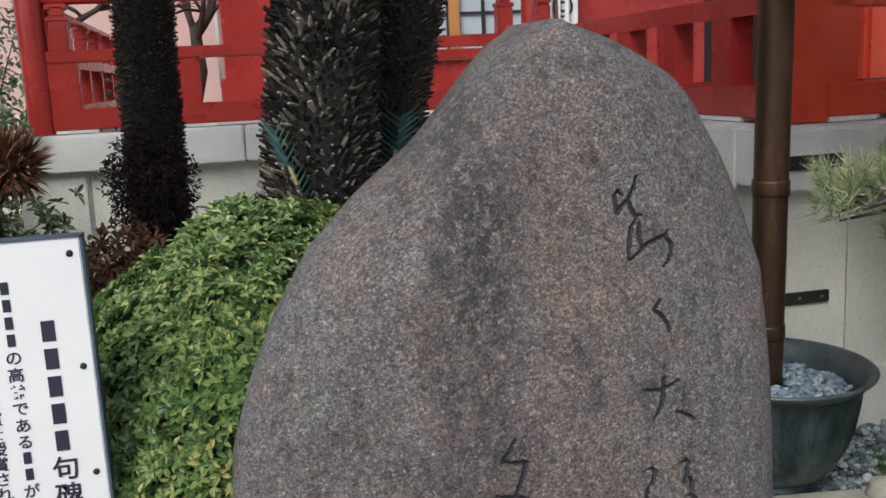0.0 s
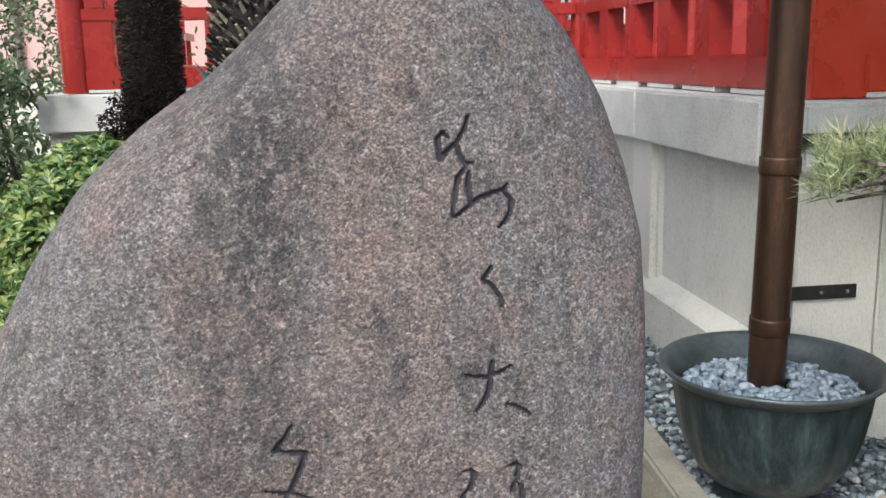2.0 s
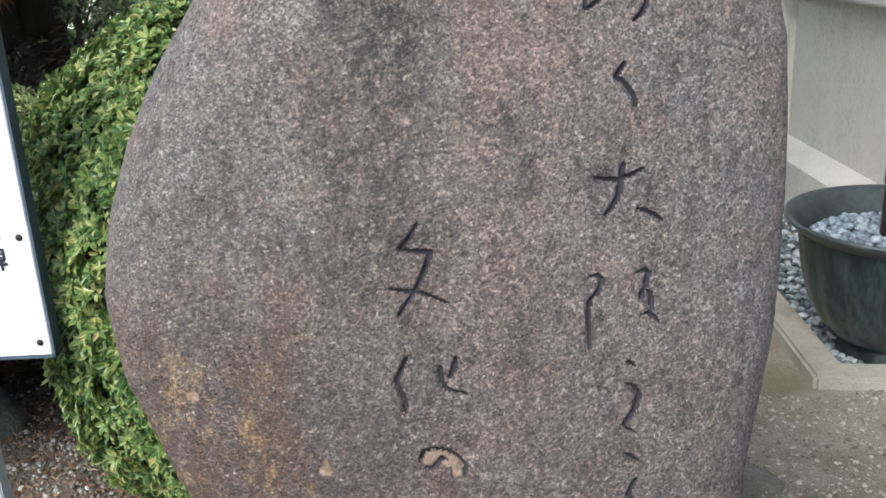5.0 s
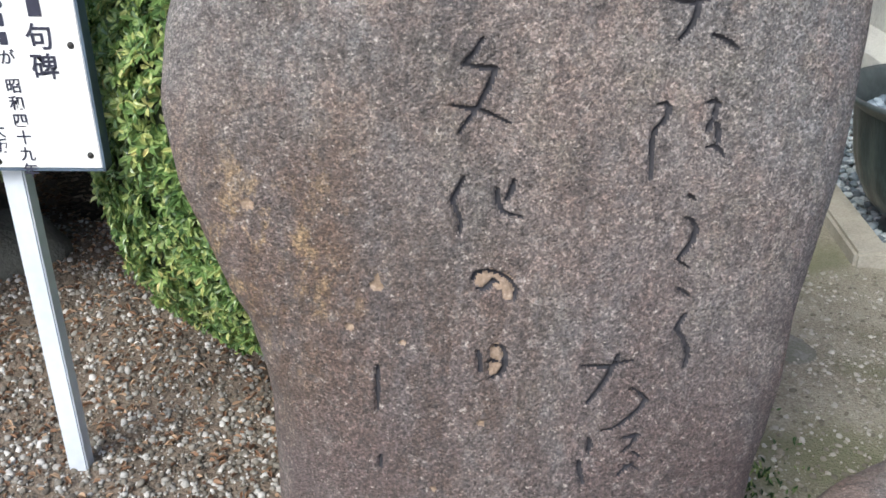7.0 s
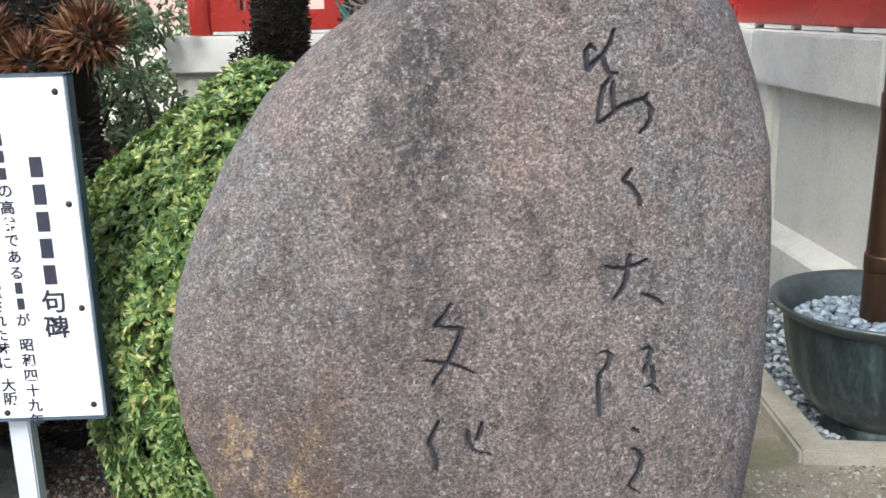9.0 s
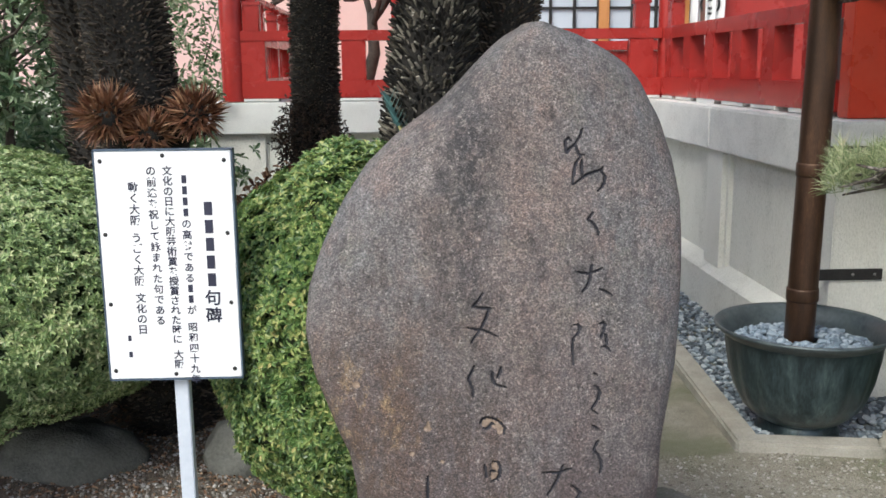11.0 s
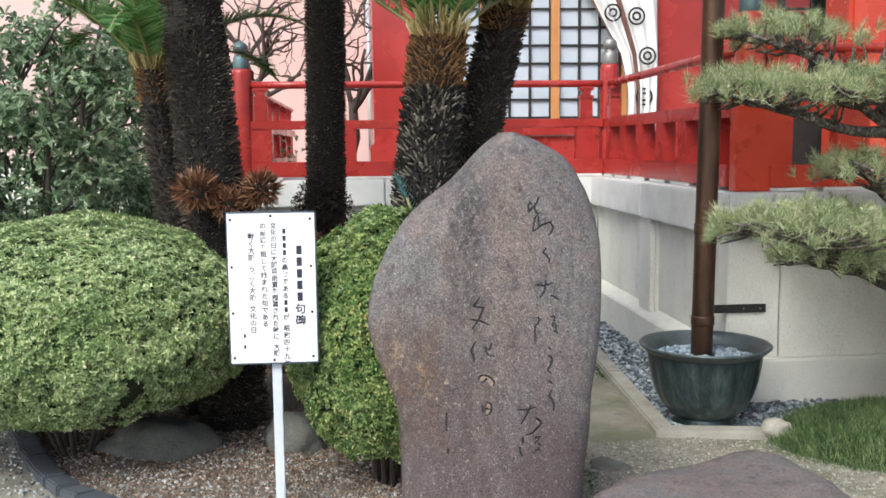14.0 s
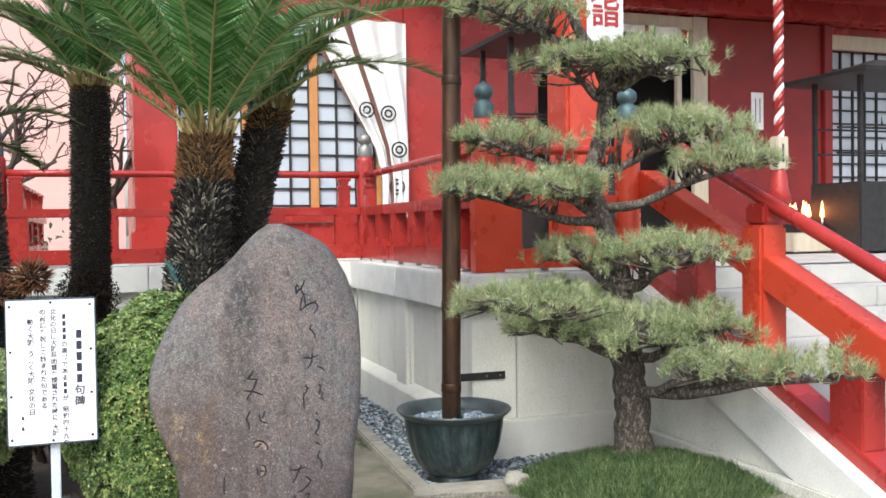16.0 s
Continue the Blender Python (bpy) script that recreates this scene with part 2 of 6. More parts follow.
GRAVEL = surface("pale_gravel", [(0.15, (0.08, 0.085, 0.092)), (0.5, (0.25, 0.26, 0.275)), (0.85, (0.52, 0.53, 0.54))], 9, 90, 0.3, 0.8, 0.1, per="island", spread=0.9)
SIGN_WHITE = surface("white_sign_board", [(0.3, (0.80, 0.81, 0.82)), (0.7, (0.88, 0.88, 0.88))], 3, 40, 0.2, 0.4, 0.02)
INK = surface("blue_black_ink", [(0.3, (0.012, 0.013, 0.03)), (0.7, (0.03, 0.032, 0.06))], 9, 90, 0.3, 0.6, 0)
ALUMINIUM = surface("white_painted_post", [(0.3, (0.48, 0.53, 0.60)), (0.7, (0.64, 0.68, 0.74))], 5, 60, 0.3, 0.4, 0.03)
WHITE_CLOTH = surface("white_cotton", [(0.3, (0.70, 0.70, 0.70)), (0.7, (0.82, 0.82, 0.81))], 3, 300, 0.3, 0.9, 0.1)
PAPER = surface("shoji_paper", [(0.3, (0.42, 0.47, 0.53)), (0.7, (0.53, 0.58, 0.64))], 2, 200, 0.2, 0.8, 0.05)
OCHRE = surface("ochre_wood", [(0.3, (0.42, 0.17, 0.05)), (0.7, (0.56, 0.26, 0.09))], 4, 50, 0.3, 0.55, 0.05, stretch=(6, 6, 1))
PALE_WOOD = surface("pale_unpainted_wood", [(0.3, (0.42, 0.36, 0.27)), (0.7, (0.60, 0.53, 0.42))], 4, 50, 0.3, 0.7, 0.08, stretch=(6, 6, 1))
PINK = surface("pink_plaster", [(0.3, (0.60, 0.42, 0.39)), (0.7, (0.68, 0.49, 0.46))], 1.2, 30, 0.2, 0.85, 0.06)
STEP = surface("pale_step_stone", [(0.3, (0.34, 0.335, 0.31)), (0.7, (0.52, 0.51, 0.48))], 4, 180, 0.4, 0.75, 0.12, per="object", spread=0.15)
DARK_CURB = surface("dark_slate_curb", [(0.3, (0.035, 0.042, 0.05)), (0.7, (0.085, 0.098, 0.112))], 7, 90, 0.35, 0.7, 0.2, per="object", spread=0.2)
BOULDER = surface("dark_bed_boulder", [(0.3, (0.050, 0.054, 0.046)), (0.7, (0.15, 0.15, 0.135))], 8, 90, 0.4, 0.85, 0.5)
MOSSY = surface("mossy_grey_stone", [(0.3, (0.075, 0.085, 0.045)), (0.48, (0.15, 0.15, 0.125)), (0.7, (0.28, 0.28, 0.27))], 7, 120, 0.35, 0.9, 0.5)
CARVED = surface("dark_carved_groove", [(0.3, (0.010, 0.010, 0.014)), (0.7, (0.034, 0.033, 0.042))], 20, 200, 0.4, 0.8, 0.3)
AZALEA = foliage("azalea_leaf", [(0.1, (0.050, 0.102, 0.036)), (0.40, (0.130, 0.222, 0.070)), (0.66, (0.250, 0.345, 0.115)), (0.84, (0.42, 0.46, 0.17)), (0.97, (0.54, 0.44, 0.20))], 0.28)
AZALEA_PALE = foliage("pale_azalea_leaf", [(0.1, (0.100, 0.160, 0.062)), (0.45, (0.255, 0.360, 0.142)), (0.7, (0.44, 0.53, 0.25)), (0.95, (0.66, 0.67, 0.40))], 0.32)
DEEP_GREEN = foliage("deep_green_leaf", [(0.1, (0.055, 0.105, 0.054)), (0.5, (0.17, 0.26, 0.135)), (0.95, (0.42, 0.50, 0.34))], 0.2, 0.35)
RUSSET = foliage("russet_leaf", [(0.1, (0.06, 0.022, 0.012)), (0.5, (0.20, 0.082, 0.042)), (0.95, (0.42, 0.26, 0.15))], 0.5)
NEEDLE = foliage("pine_needle", [(0.1, (0.10, 0.15, 0.06)), (0.45, (0.31, 0.39, 0.19)), (0.75, (0.58, 0.62, 0.38)), (0.95, (0.76, 0.68, 0.48))], 0.45, 0.3)
FROND = foliage("cycad_leaflet", [(0.1, (0.035, 0.105, 0.028)), (0.5, (0.100, 0.240, 0.060)), (0.95, (0.30, 0.44, 0.20))], 0.25, 0.3)
BLADE = foliage("grass_blade", [(0.1, (0.016, 0.042, 0.014)), (0.5, (0.050, 0.110, 0.032)), (0.95, (0.30, 0.37, 0.16))], 0.5, 0.3)
INNER_SHADE = surface("painted_inner_shade", [(0.3, (0.012, 0.018, 0.008)), (0.7, (0.04, 0.055, 0.022))], 30, 90, 0.4, 0.9, 0.6)
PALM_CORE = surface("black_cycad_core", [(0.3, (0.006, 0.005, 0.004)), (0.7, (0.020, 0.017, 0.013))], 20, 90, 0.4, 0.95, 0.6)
DARK_GROWTH = foliage("dark_clinging_leaf", [(0.1, (0.010, 0.007, 0.005)), (0.5, (0.03, 0.018, 0.012)), (0.95, (0.09, 0.05, 0.03))], 0.7, 0.05)
TEAL = foliage("blue_green_leaf", [(0.1, (0.02, 0.06, 0.06)), (0.5, (0.06, 0.15, 0.14)), (0.95, (0.14, 0.26, 0.23))], 0.45, 0.15)
DEAD = foliage("dry_litter_leaf", [(0.1, (0.09, 0.045, 0.026)), (0.5, (0.22, 0.125, 0.075)), (0.95, (0.42, 0.30, 0.20))], 0.8, 0.1)
TWIG = surface("grey_brown_twig", [(0.3, (0.03, 0.023, 0.018)), (0.7, (0.10, 0.08, 0.065))], 20, 90, 0.4, 0.85, 0.4)
PINE_BARK = flaky("flaky_pine_bark")
PALM_BARK = surface("dark_cycad_scale", [(0.15, (0.008, 0.007, 0.006)), (0.48, (0.022, 0.019, 0.015)), (0.64, (0.085, 0.075, 0.055)), (0.82, (0.34, 0.31, 0.25))], 6, 60, 0.3, 0.85, 0.3, per="island", spread=0.7)
PALM_DARK = surface("brown_black_cycad_scale", [(0.15, (0.016, 0.012, 0.009)), (0.5, (0.050, 0.037, 0.027)), (0.7, (0.115, 0.088, 0.066)), (0.9, (0.23, 0.195, 0.155))], 6, 60, 0.3, 0.9, 0.3, per="island", spread=0.6)
GOLDEN = surface("golden_crown_scale", [(0.2, (0.20, 0.14, 0.05)), (0.5, (0.42, 0.33, 0.14)), (0.9, (0.60, 0.52, 0.30))], 9, 60, 0.3, 0.8, 0.2, per="island", spread=0.6)
PALM_WOOL = surface("rust_brown_cycad_wool", [(0.2, (0.06, 0.028, 0.012)), (0.5, (0.21, 0.105, 0.04)), (0.9, (0.33, 0.19, 0.075))], 9, 60, 0.3, 0.9, 0.3, per="island", spread=0.6)
STALK = surface("yellow_green_stalk", [(0.3, (0.20, 0.19, 0.06)), (0.7, (0.38, 0.34, 0.14))], 9, 60, 0.3, 0.5, 0.1)
RIM = surface("worn_bowl_rim", [(0.3, (0.05, 0.065, 0.07)), (0.7, (0.13, 0.155, 0.16))], 9, 60, 0.3, 0.38, 0.1, metal=0.4)
HALL_SHADE = surface("painted_hall_shade", [(0.3, (0.006, 0.006, 0.006)), (0.7, (0.015, 0.014, 0.013))], 3, 30, 0.3, 0.9, 0)
EDGE_CONCRETE = surface("worn_edging_concrete", [(0.3, (0.21, 0.20, 0.165)), (0.55, (0.36, 0.34, 0.29)), (0.8, (0.48, 0.46, 0.41))], 7, 150, 0.4, 0.9, 0.3)
# ---- the ground ----
CURB = [(-2.75, 4.6), (-2.24, 3.62), (-1.68, 2.48), (-1.33, 1.99), (-0.92, 1.66), (-0.56, 1.505), (-0.30, 1.44), (-0.07, 1.375), (0.12, 1.335)]


def smooth_line(points, step=0.05):
    p = np.array(points, float)
    p = np.vstack([2 * p[0] - p[1], p, 2 * p[-1] - p[-2]])
    out = []
    for a, b, c, d in zip(p, p[1:], p[2:], p[3:]):
        k = max(int(np.linalg.norm(c - b) / step), 2)
        for t in np.arange(k) / k:
            out.append(0.5 * (2 * b + (c - a) * t + (2 * a - 5 * b + 4 * c - d) * t * t + (3 * b - a - 3 * c + d) * t ** 3))
    return np.array(out + [p[-2]])


def step01(v, a, b):
    t = min(max((v - a) / (b - a), 0), 1)
    return t * t * (3 - 2 * t)


def height(x, y):
    """The lie of the land: the bed is a little higher than the yard by the platform."""
    return -0.085 * step01(y, 1.7, 2.7) * step01(x, 0.3, 1.3) - 0.01 + 0.008 * noise.noise(Vector((x * 2.5, y * 2.5, 0)))


def ground_material():
    m = surface("sandy_ground", [(0.2, (0.085, 0.075, 0.053)), (0.42, (0.21, 0.192, 0.147)), (0.60, (0.34, 0.318, 0.258)), (0.85, (0.54, 0.52, 0.455))], 5, 160, 0.5, 0.95, 0.9)
    n, l = m.node_tree.nodes, m.node_tree.links
    b = n["Principled BSDF"]
    base = b.inputs["Base Color"].links[0].from_socket
    geo = n.new("ShaderNodeNewGeometry")
    t = n.new("ShaderNodeTexNoise")
    t.inputs["Scale"].default_value = 2.6
    t.inputs["Detail"].default_value = 5
    l.new(geo.outputs["Position"], t.inputs["Vector"])
    r = ramp(n, [(0.48, (0, 0, 0)), (0.64, (0.7, 0.7, 0.7))])
    l.new(t.outputs["Fac"], r.inputs[0])
    mx = n.new("ShaderNodeMix")
    mx.data_type = "RGBA"
    l.new(r.outputs[0], mx.inputs[0])
    l.new(base, mx.inputs[6])
    mx.inputs[7].default_value = (0.115, 0.125, 0.060, 1)
    l.new(mx.outputs[2], b.inputs["Base Color"])
    return m


GROUND = ground_material()
SOIL = surface("brown_bed_soil", [(0.2, (0.050, 0.036, 0.026)), (0.5, (0.135, 0.104, 0.080)), (0.75, (0.25, 0.21, 0.17)), (0.92, (0.42, 0.38, 0.34))], 7, 110, 0.5, 0.95, 0.8)


def grid_sheet(x0, x1, y0, y1, nx, ny, f, keep=None):
    xs, ys = np.linspace(x0, x1, nx), np.linspace(y0, y1, ny)
    v = [(x, y, f(x, y)) for y in ys for x in xs]
    faces = []
    for j in range(ny - 1):
        for i in range(nx - 1):
            if keep is None or keep((xs[i] + xs[i + 1]) / 2, (ys[j] + ys[j + 1]) / 2):
                a = j * nx + i
                faces.append([a, a + 1, a + 1 + nx, a + nx])
    return np.array(v), faces, True


near = grid_sheet(-6, 8, -8, 10, 141, 181, height)
edge = [(-400, -400), (400, -400), (400, 400), (-400, 400)]
rim_v = np.array([(-6, -8, height(-6, -8)), (8, -8, height(8, -8)), (8, 10, height(8, 10)), (-6, 10, height(-6, 10))] + [(x, y, -0.02) for x, y in edge])
far_faces = [[4, 5, 1, 0], [5, 6, 2, 1], [6, 7, 3, 2], [7, 4, 0, 3]]
tagged(part("ground", joined(near, (rim_v, far_faces, True)), GROUND, label="sandy earth ground with moss and pale gravel"), category="ground", kind="structure")

curb_line = smooth_line(CURB)


def inside_bed(x, y):
    """Behind the curb line, and to the near side of the platform."""
    if y > 6.9 or x > (0.62 if y < 2.2 else 0.95):
        return False
    if x > 0.11:
        return y > 1.3
    k = np.argmin(np.hypot(curb_line[:, 0] - x, curb_line[:, 1] - y))
    k = min(max(k, 1), len(curb_line) - 2)
    d = curb_line[k + 1] - curb_line[k - 1]
    return d[0] * (y - curb_line[k][1]) - d[1] * (x - curb_line[k][0]) > 0


def bed_height(x, y):
    return height(x, y) + 0.016 + 0.02 * noise.noise(Vector((x * 3, y * 3, 4))) + 0.012 * noise.noise(Vector((x * 14, y * 14, 1)))


tagged(part("soil_bed", grid_sheet(-3.2, 2.3, 1.25, 6.95, 166, 171, bed_height, inside_bed), SOIL, label="brown garden soil strewn with dry leaves"), category="soil", kind="structure")

# ---- the platform ----
FRONT, SIDE, BACK, TOP = 3.46, 2.33, 6.98, 1.275
CHEEK = 3.70   # left face of the stair


def bevel_box(x0, x1, y0, y1, z0, z1, b=0.006):
    return boxed(x0, x1, y0, y1, z0, z1, bevel=b)


plinth_front = thing("plinth_wall_front", "pale concrete platform wall with stone coping", "wall", (3.0, FRONT, 0), kind="structure")
plinth_side = thing("plinth_wall_side", "pale concrete platform wall with pilasters and coping", "wall", (SIDE, 5.2, 0), kind="structure")
plinth_back = thing("plinth_wall_back", "pale concrete platform wall behind the cycads", "wall", (0.5, BACK, 0), kind="structure")
CAP = 0.265
for x0, x1 in ((SIDE - 0.013, 2.664), (2.674, CHEEK)):
    part("wall_panel", bevel_box(x0, x1, FRONT + 0.03, FRONT + 0.2, 0.2, TOP - CAP), CONCRETE, plinth_front)
for x0, x1 in ((SIDE - 0.06, 2.95), (2.956, CHEEK + 0.2)):
    part("coping_stone", bevel_box(x0, x1, FRONT - 0.06, FRONT + 0.3, TOP - CAP, TOP, 0.012), COPING, plinth_front, "pale granite coping")
for x0, x1 in ((SIDE - 0.02, 3.438), (3.444, CHEEK + 0.01)):
    part("base_course", bevel_box(x0, x1, FRONT - 0.03, FRONT + 0.2, -0.3, 0.2, 0.012), CONCRETE, plinth_front)
# the side wall: a rounded pilaster between recessed panels, on a base with a sloping top
part("pilaster", bevel_box(SIDE - 0.03, SIDE + 0.2, 5.03, 5.39, 0.19, TOP - CAP + 0.02, 0.035), CONCRETE, plinth_side, "rounded concrete pilaster")
for y0, y1 in ((FRONT + 0.204, 5.10), (5.32, 6.99)):
    part("wall_panel", bevel_box(SIDE + 0.035, SIDE + 0.2, y0, y1, 0.15, TOP - CAP), CONCRETE, plinth_side)
for y0, y1 in ((FRONT + 0.30, 5.275), (5.281, 6.92)):
    part("coping_stone", bevel_box(SIDE - 0.06, SIDE + 0.3, y0, y1, TOP - CAP - 0.02, TOP - 0.001, 0.012), COPING, plinth_side, "pale granite coping")


def sloped_base(y0, y1):
    """A base course whose top slopes up to the wall."""
    bm = bmesh.new()
    outline = [(SIDE - 0.08, -0.3), (SIDE + 0.2, -0.3), (SIDE + 0.2, 0.25), (SIDE + 0.04, 0.25), (SIDE - 0.065, 0.195), (SIDE - 0.08, 0.18)]
    ends = [[bm.verts.new((x, y, z)) for x, z in outline] for y in (y0, y1)]
    bm.faces.new(ends[0])
    bm.faces.new(ends[1][::-1])
    for k in range(6):
        bm.faces.new((ends[0][k], ends[0][(k + 1) % 6], ends[1][(k + 1) % 6], ends[1][k]))
    return finish(bm)


part("base_course", sloped_base(FRONT + 0.17, 5.27), CONCRETE, plinth_side)
part("base_course", sloped_base(5.276, 6.97), CONCRETE, plinth_side)
for x0, x1 in ((-1.35, -0.9), (-0.895, 0.95), (0.955, SIDE + 0.03)):
    part("wall_panel", bevel_box(x0, x1, BACK + 0.03, BACK + 0.2, 0.2, TOP - CAP), CONCRETE, plinth_back)
part("pilaster", bevel_box(-1.37, -0.92, BACK, BACK + 0.1, 0.2, TOP - CAP - 0.002), CONCRETE, plinth_back)
for x0, x1 in ((-1.42, 0.2), (0.206, 1.5), (1.506, SIDE + 0.3)):
    part("coping_stone", bevel_box(x0, x1, BACK - 0.06, BACK + 0.3, TOP - CAP, TOP - 0.002, 0.012), COPING, plinth_back, "pale granite coping")
part("base_course", bevel_box(-1.42, SIDE - 0.06, BACK - 0.06, BACK + 0.15, -0.3, 0.2, 0.014), CONCRETE, plinth_back)
plinth_end = thing("plinth_wall_end", "pale concrete end wall of the platform", "wall", (-1.38, 9.5, 0), kind="structure")
part("wall_panel", bevel_box(-1.37, -1.2, BACK + 0.205, 14, -0.3, TOP - CAP), CONCRETE, plinth_end)
part("coping_stone", bevel_box(-1.42, -1.1, BACK + 0.305, 14, TOP - CAP, TOP - 0.002), COPING, plinth_end)
tagged(part("platform_floor", joined(grid_sheet(-1.3, 14, BACK + 0.27, 14, 8, 8, lambda x, y: TOP - 0.02), grid_sheet(SIDE + 0.25, 14, FRONT + 0.27, BACK + 0.27, 6, 6, lambda x, y: TOP - 0.02)), STEP,
            label="pale stone floor of the raised veranda"), category="floor", kind="structure")
# brush strokes of the verse, as (across, height) on the face of the stone; the signature is two plain bars
STROKES_FIRST = [
    [(0.681, 1.386), (0.674, 1.367), (0.663, 1.351), (0.651, 1.342), (0.641, 1.33), (0.639, 1.344), (0.638, 1.358), (0.645, 1.366), (0.653, 1.358)],
    [(0.663, 1.351), (0.666, 1.337), (0.673, 1.324), (0.684, 1.324)],
    [(0.675, 1.319), (0.664, 1.306), (0.658, 1.284), (0.653, 1.255)],
    [(0.655, 1.253), (0.672, 1.264), (0.69, 1.277), (0.711, 1.283), (0.727, 1.286), (0.731, 1.293)],
    [(0.727, 1.283), (0.737, 1.272), (0.735, 1.257), (0.728, 1.246), (0.718, 1.238)],
    [(0.678, 1.312), (0.677, 1.293), (0.68, 1.268)],
    [(0.703, 1.186), (0.692, 1.17), (0.706, 1.157), (0.715, 1.143), (0.716, 1.131)],
]
STROKES_TOP = [
    [(0.663, 1.045), (0.675, 1.041), (0.693, 1.039), (0.711, 1.045), (0.726, 1.052)],
    [(0.699, 1.06), (0.697, 1.047), (0.696, 1.035), (0.692, 1.019), (0.684, 1.005), (0.675, 0.996)],
    [(0.718, 1.001), (0.73, 0.996), (0.741, 0.99), (0.75, 0.983)],
    [(0.654, 0.917), (0.663, 0.918), (0.668, 0.913), (0.665, 0.9), (0.659, 0.892), (0.651, 0.887)],
    [(0.651, 0.887), (0.649, 0.871), (0.649, 0.848), (0.648, 0.82)],
    [(0.718, 0.918), (0.726, 0.92), (0.731, 0.916), (0.728, 0.906), (0.727, 0.895)],
    [(0.724, 0.895), (0.72, 0.882)],
    [(0.731, 0.892), (0.734, 0.882), (0.734, 0.867)],
    [(0.722, 0.861), (0.731, 0.862), (0.739, 0.855), (0.743, 0.85)],
    [(0.702, 0.799), (0.71, 0.793)],
    [(0.7, 0.77), (0.709, 0.765), (0.715, 0.754), (0.713, 0.74), (0.705, 0.727), (0.698, 0.719), (0.693, 0.712), (0.708, 0.701)],
    [(0.695, 0.673), (0.703, 0.668), (0.712, 0.661)],
]
STROKES_MIDDLE = [
    [(0.429, 1.002), (0.421, 0.989), (0.406, 0.971), (0.424, 0.967), (0.445, 0.966), (0.44, 0.951), (0.432, 0.934), (0.423, 0.917), (0.409, 0.899), (0.4, 0.886)],
    [(0.392, 0.921), (0.409, 0.917), (0.423, 0.916), (0.442, 0.908), (0.464, 0.898)],
    [(0.407, 0.83), (0.4, 0.816), (0.392, 0.799), (0.398, 0.786), (0.403, 0.775), (0.402, 0.758)],
    [(0.45, 0.815), (0.45, 0.799), (0.456, 0.786), (0.467, 0.78), (0.483, 0.777)],
    [(0.472, 0.825), (0.468, 0.811), (0.462, 0.8)],
]
STROKES_LOW = [
    [(0.71, 0.636), (0.703, 0.625), (0.698, 0.614), (0.707, 0.603), (0.715, 0.588), (0.718, 0.572), (0.713, 0.557)],
    [(0.57, 0.57), (0.591, 0.567), (0.615, 0.567), (0.628, 0.572), (0.639, 0.575)],
    [(0.62, 0.583), (0.615, 0.57), (0.607, 0.553), (0.594, 0.532), (0.58, 0.516)],
    [(0.641, 0.533), (0.654, 0.524), (0.663, 0.514), (0.654, 0.502), (0.631, 0.482), (0.616, 0.474), (0.601, 0.473)],
    [(0.584, 0.464), (0.586, 0.454), (0.584, 0.441)],
    [(0.571, 0.431), (0.573, 0.413), (0.578, 0.396)],
    [(0.634, 0.46), (0.644, 0.461), (0.654, 0.461), (0.647, 0.449), (0.634, 0.438)],
    [(0.648, 0.436), (0.661, 0.425)],
    [(0.632, 0.417), (0.647, 0.414), (0.657, 0.407)],
    [(0.649, 0.418), (0.639, 0.411), (0.629, 0.403)],
]
STROKES_DAY = [
    [(0.428, 0.596), (0.43, 0.582), (0.431, 0.564)],
    [(0.447, 0.602), (0.459, 0.601), (0.465, 0.591), (0.464, 0.57), (0.458, 0.559), (0.444, 0.555)],
    [(0.442, 0.581), (0.457, 0.576)],
    [(0.419, 0.694), (0.423, 0.704), (0.436, 0.707), (0.454, 0.702), (0.47, 0.691), (0.478, 0.68), (0.475, 0.667)],
    [(0.425, 0.683), (0.434, 0.68), (0.442, 0.687), (0.447, 0.693), (0.452, 0.689)],
    [(0.291, 0.568), (0.29, 0.547), (0.289, 0.499)],
    [(0.293, 0.432), (0.291, 0.413)],
]
FISSURES = [
    [(0.281, 1.337), (0.286, 1.326), (0.299, 1.322), (0.317, 1.329), (0.327, 1.34)],
    [(0.497, 1.409), (0.508, 1.39), (0.527, 1.371)],
]


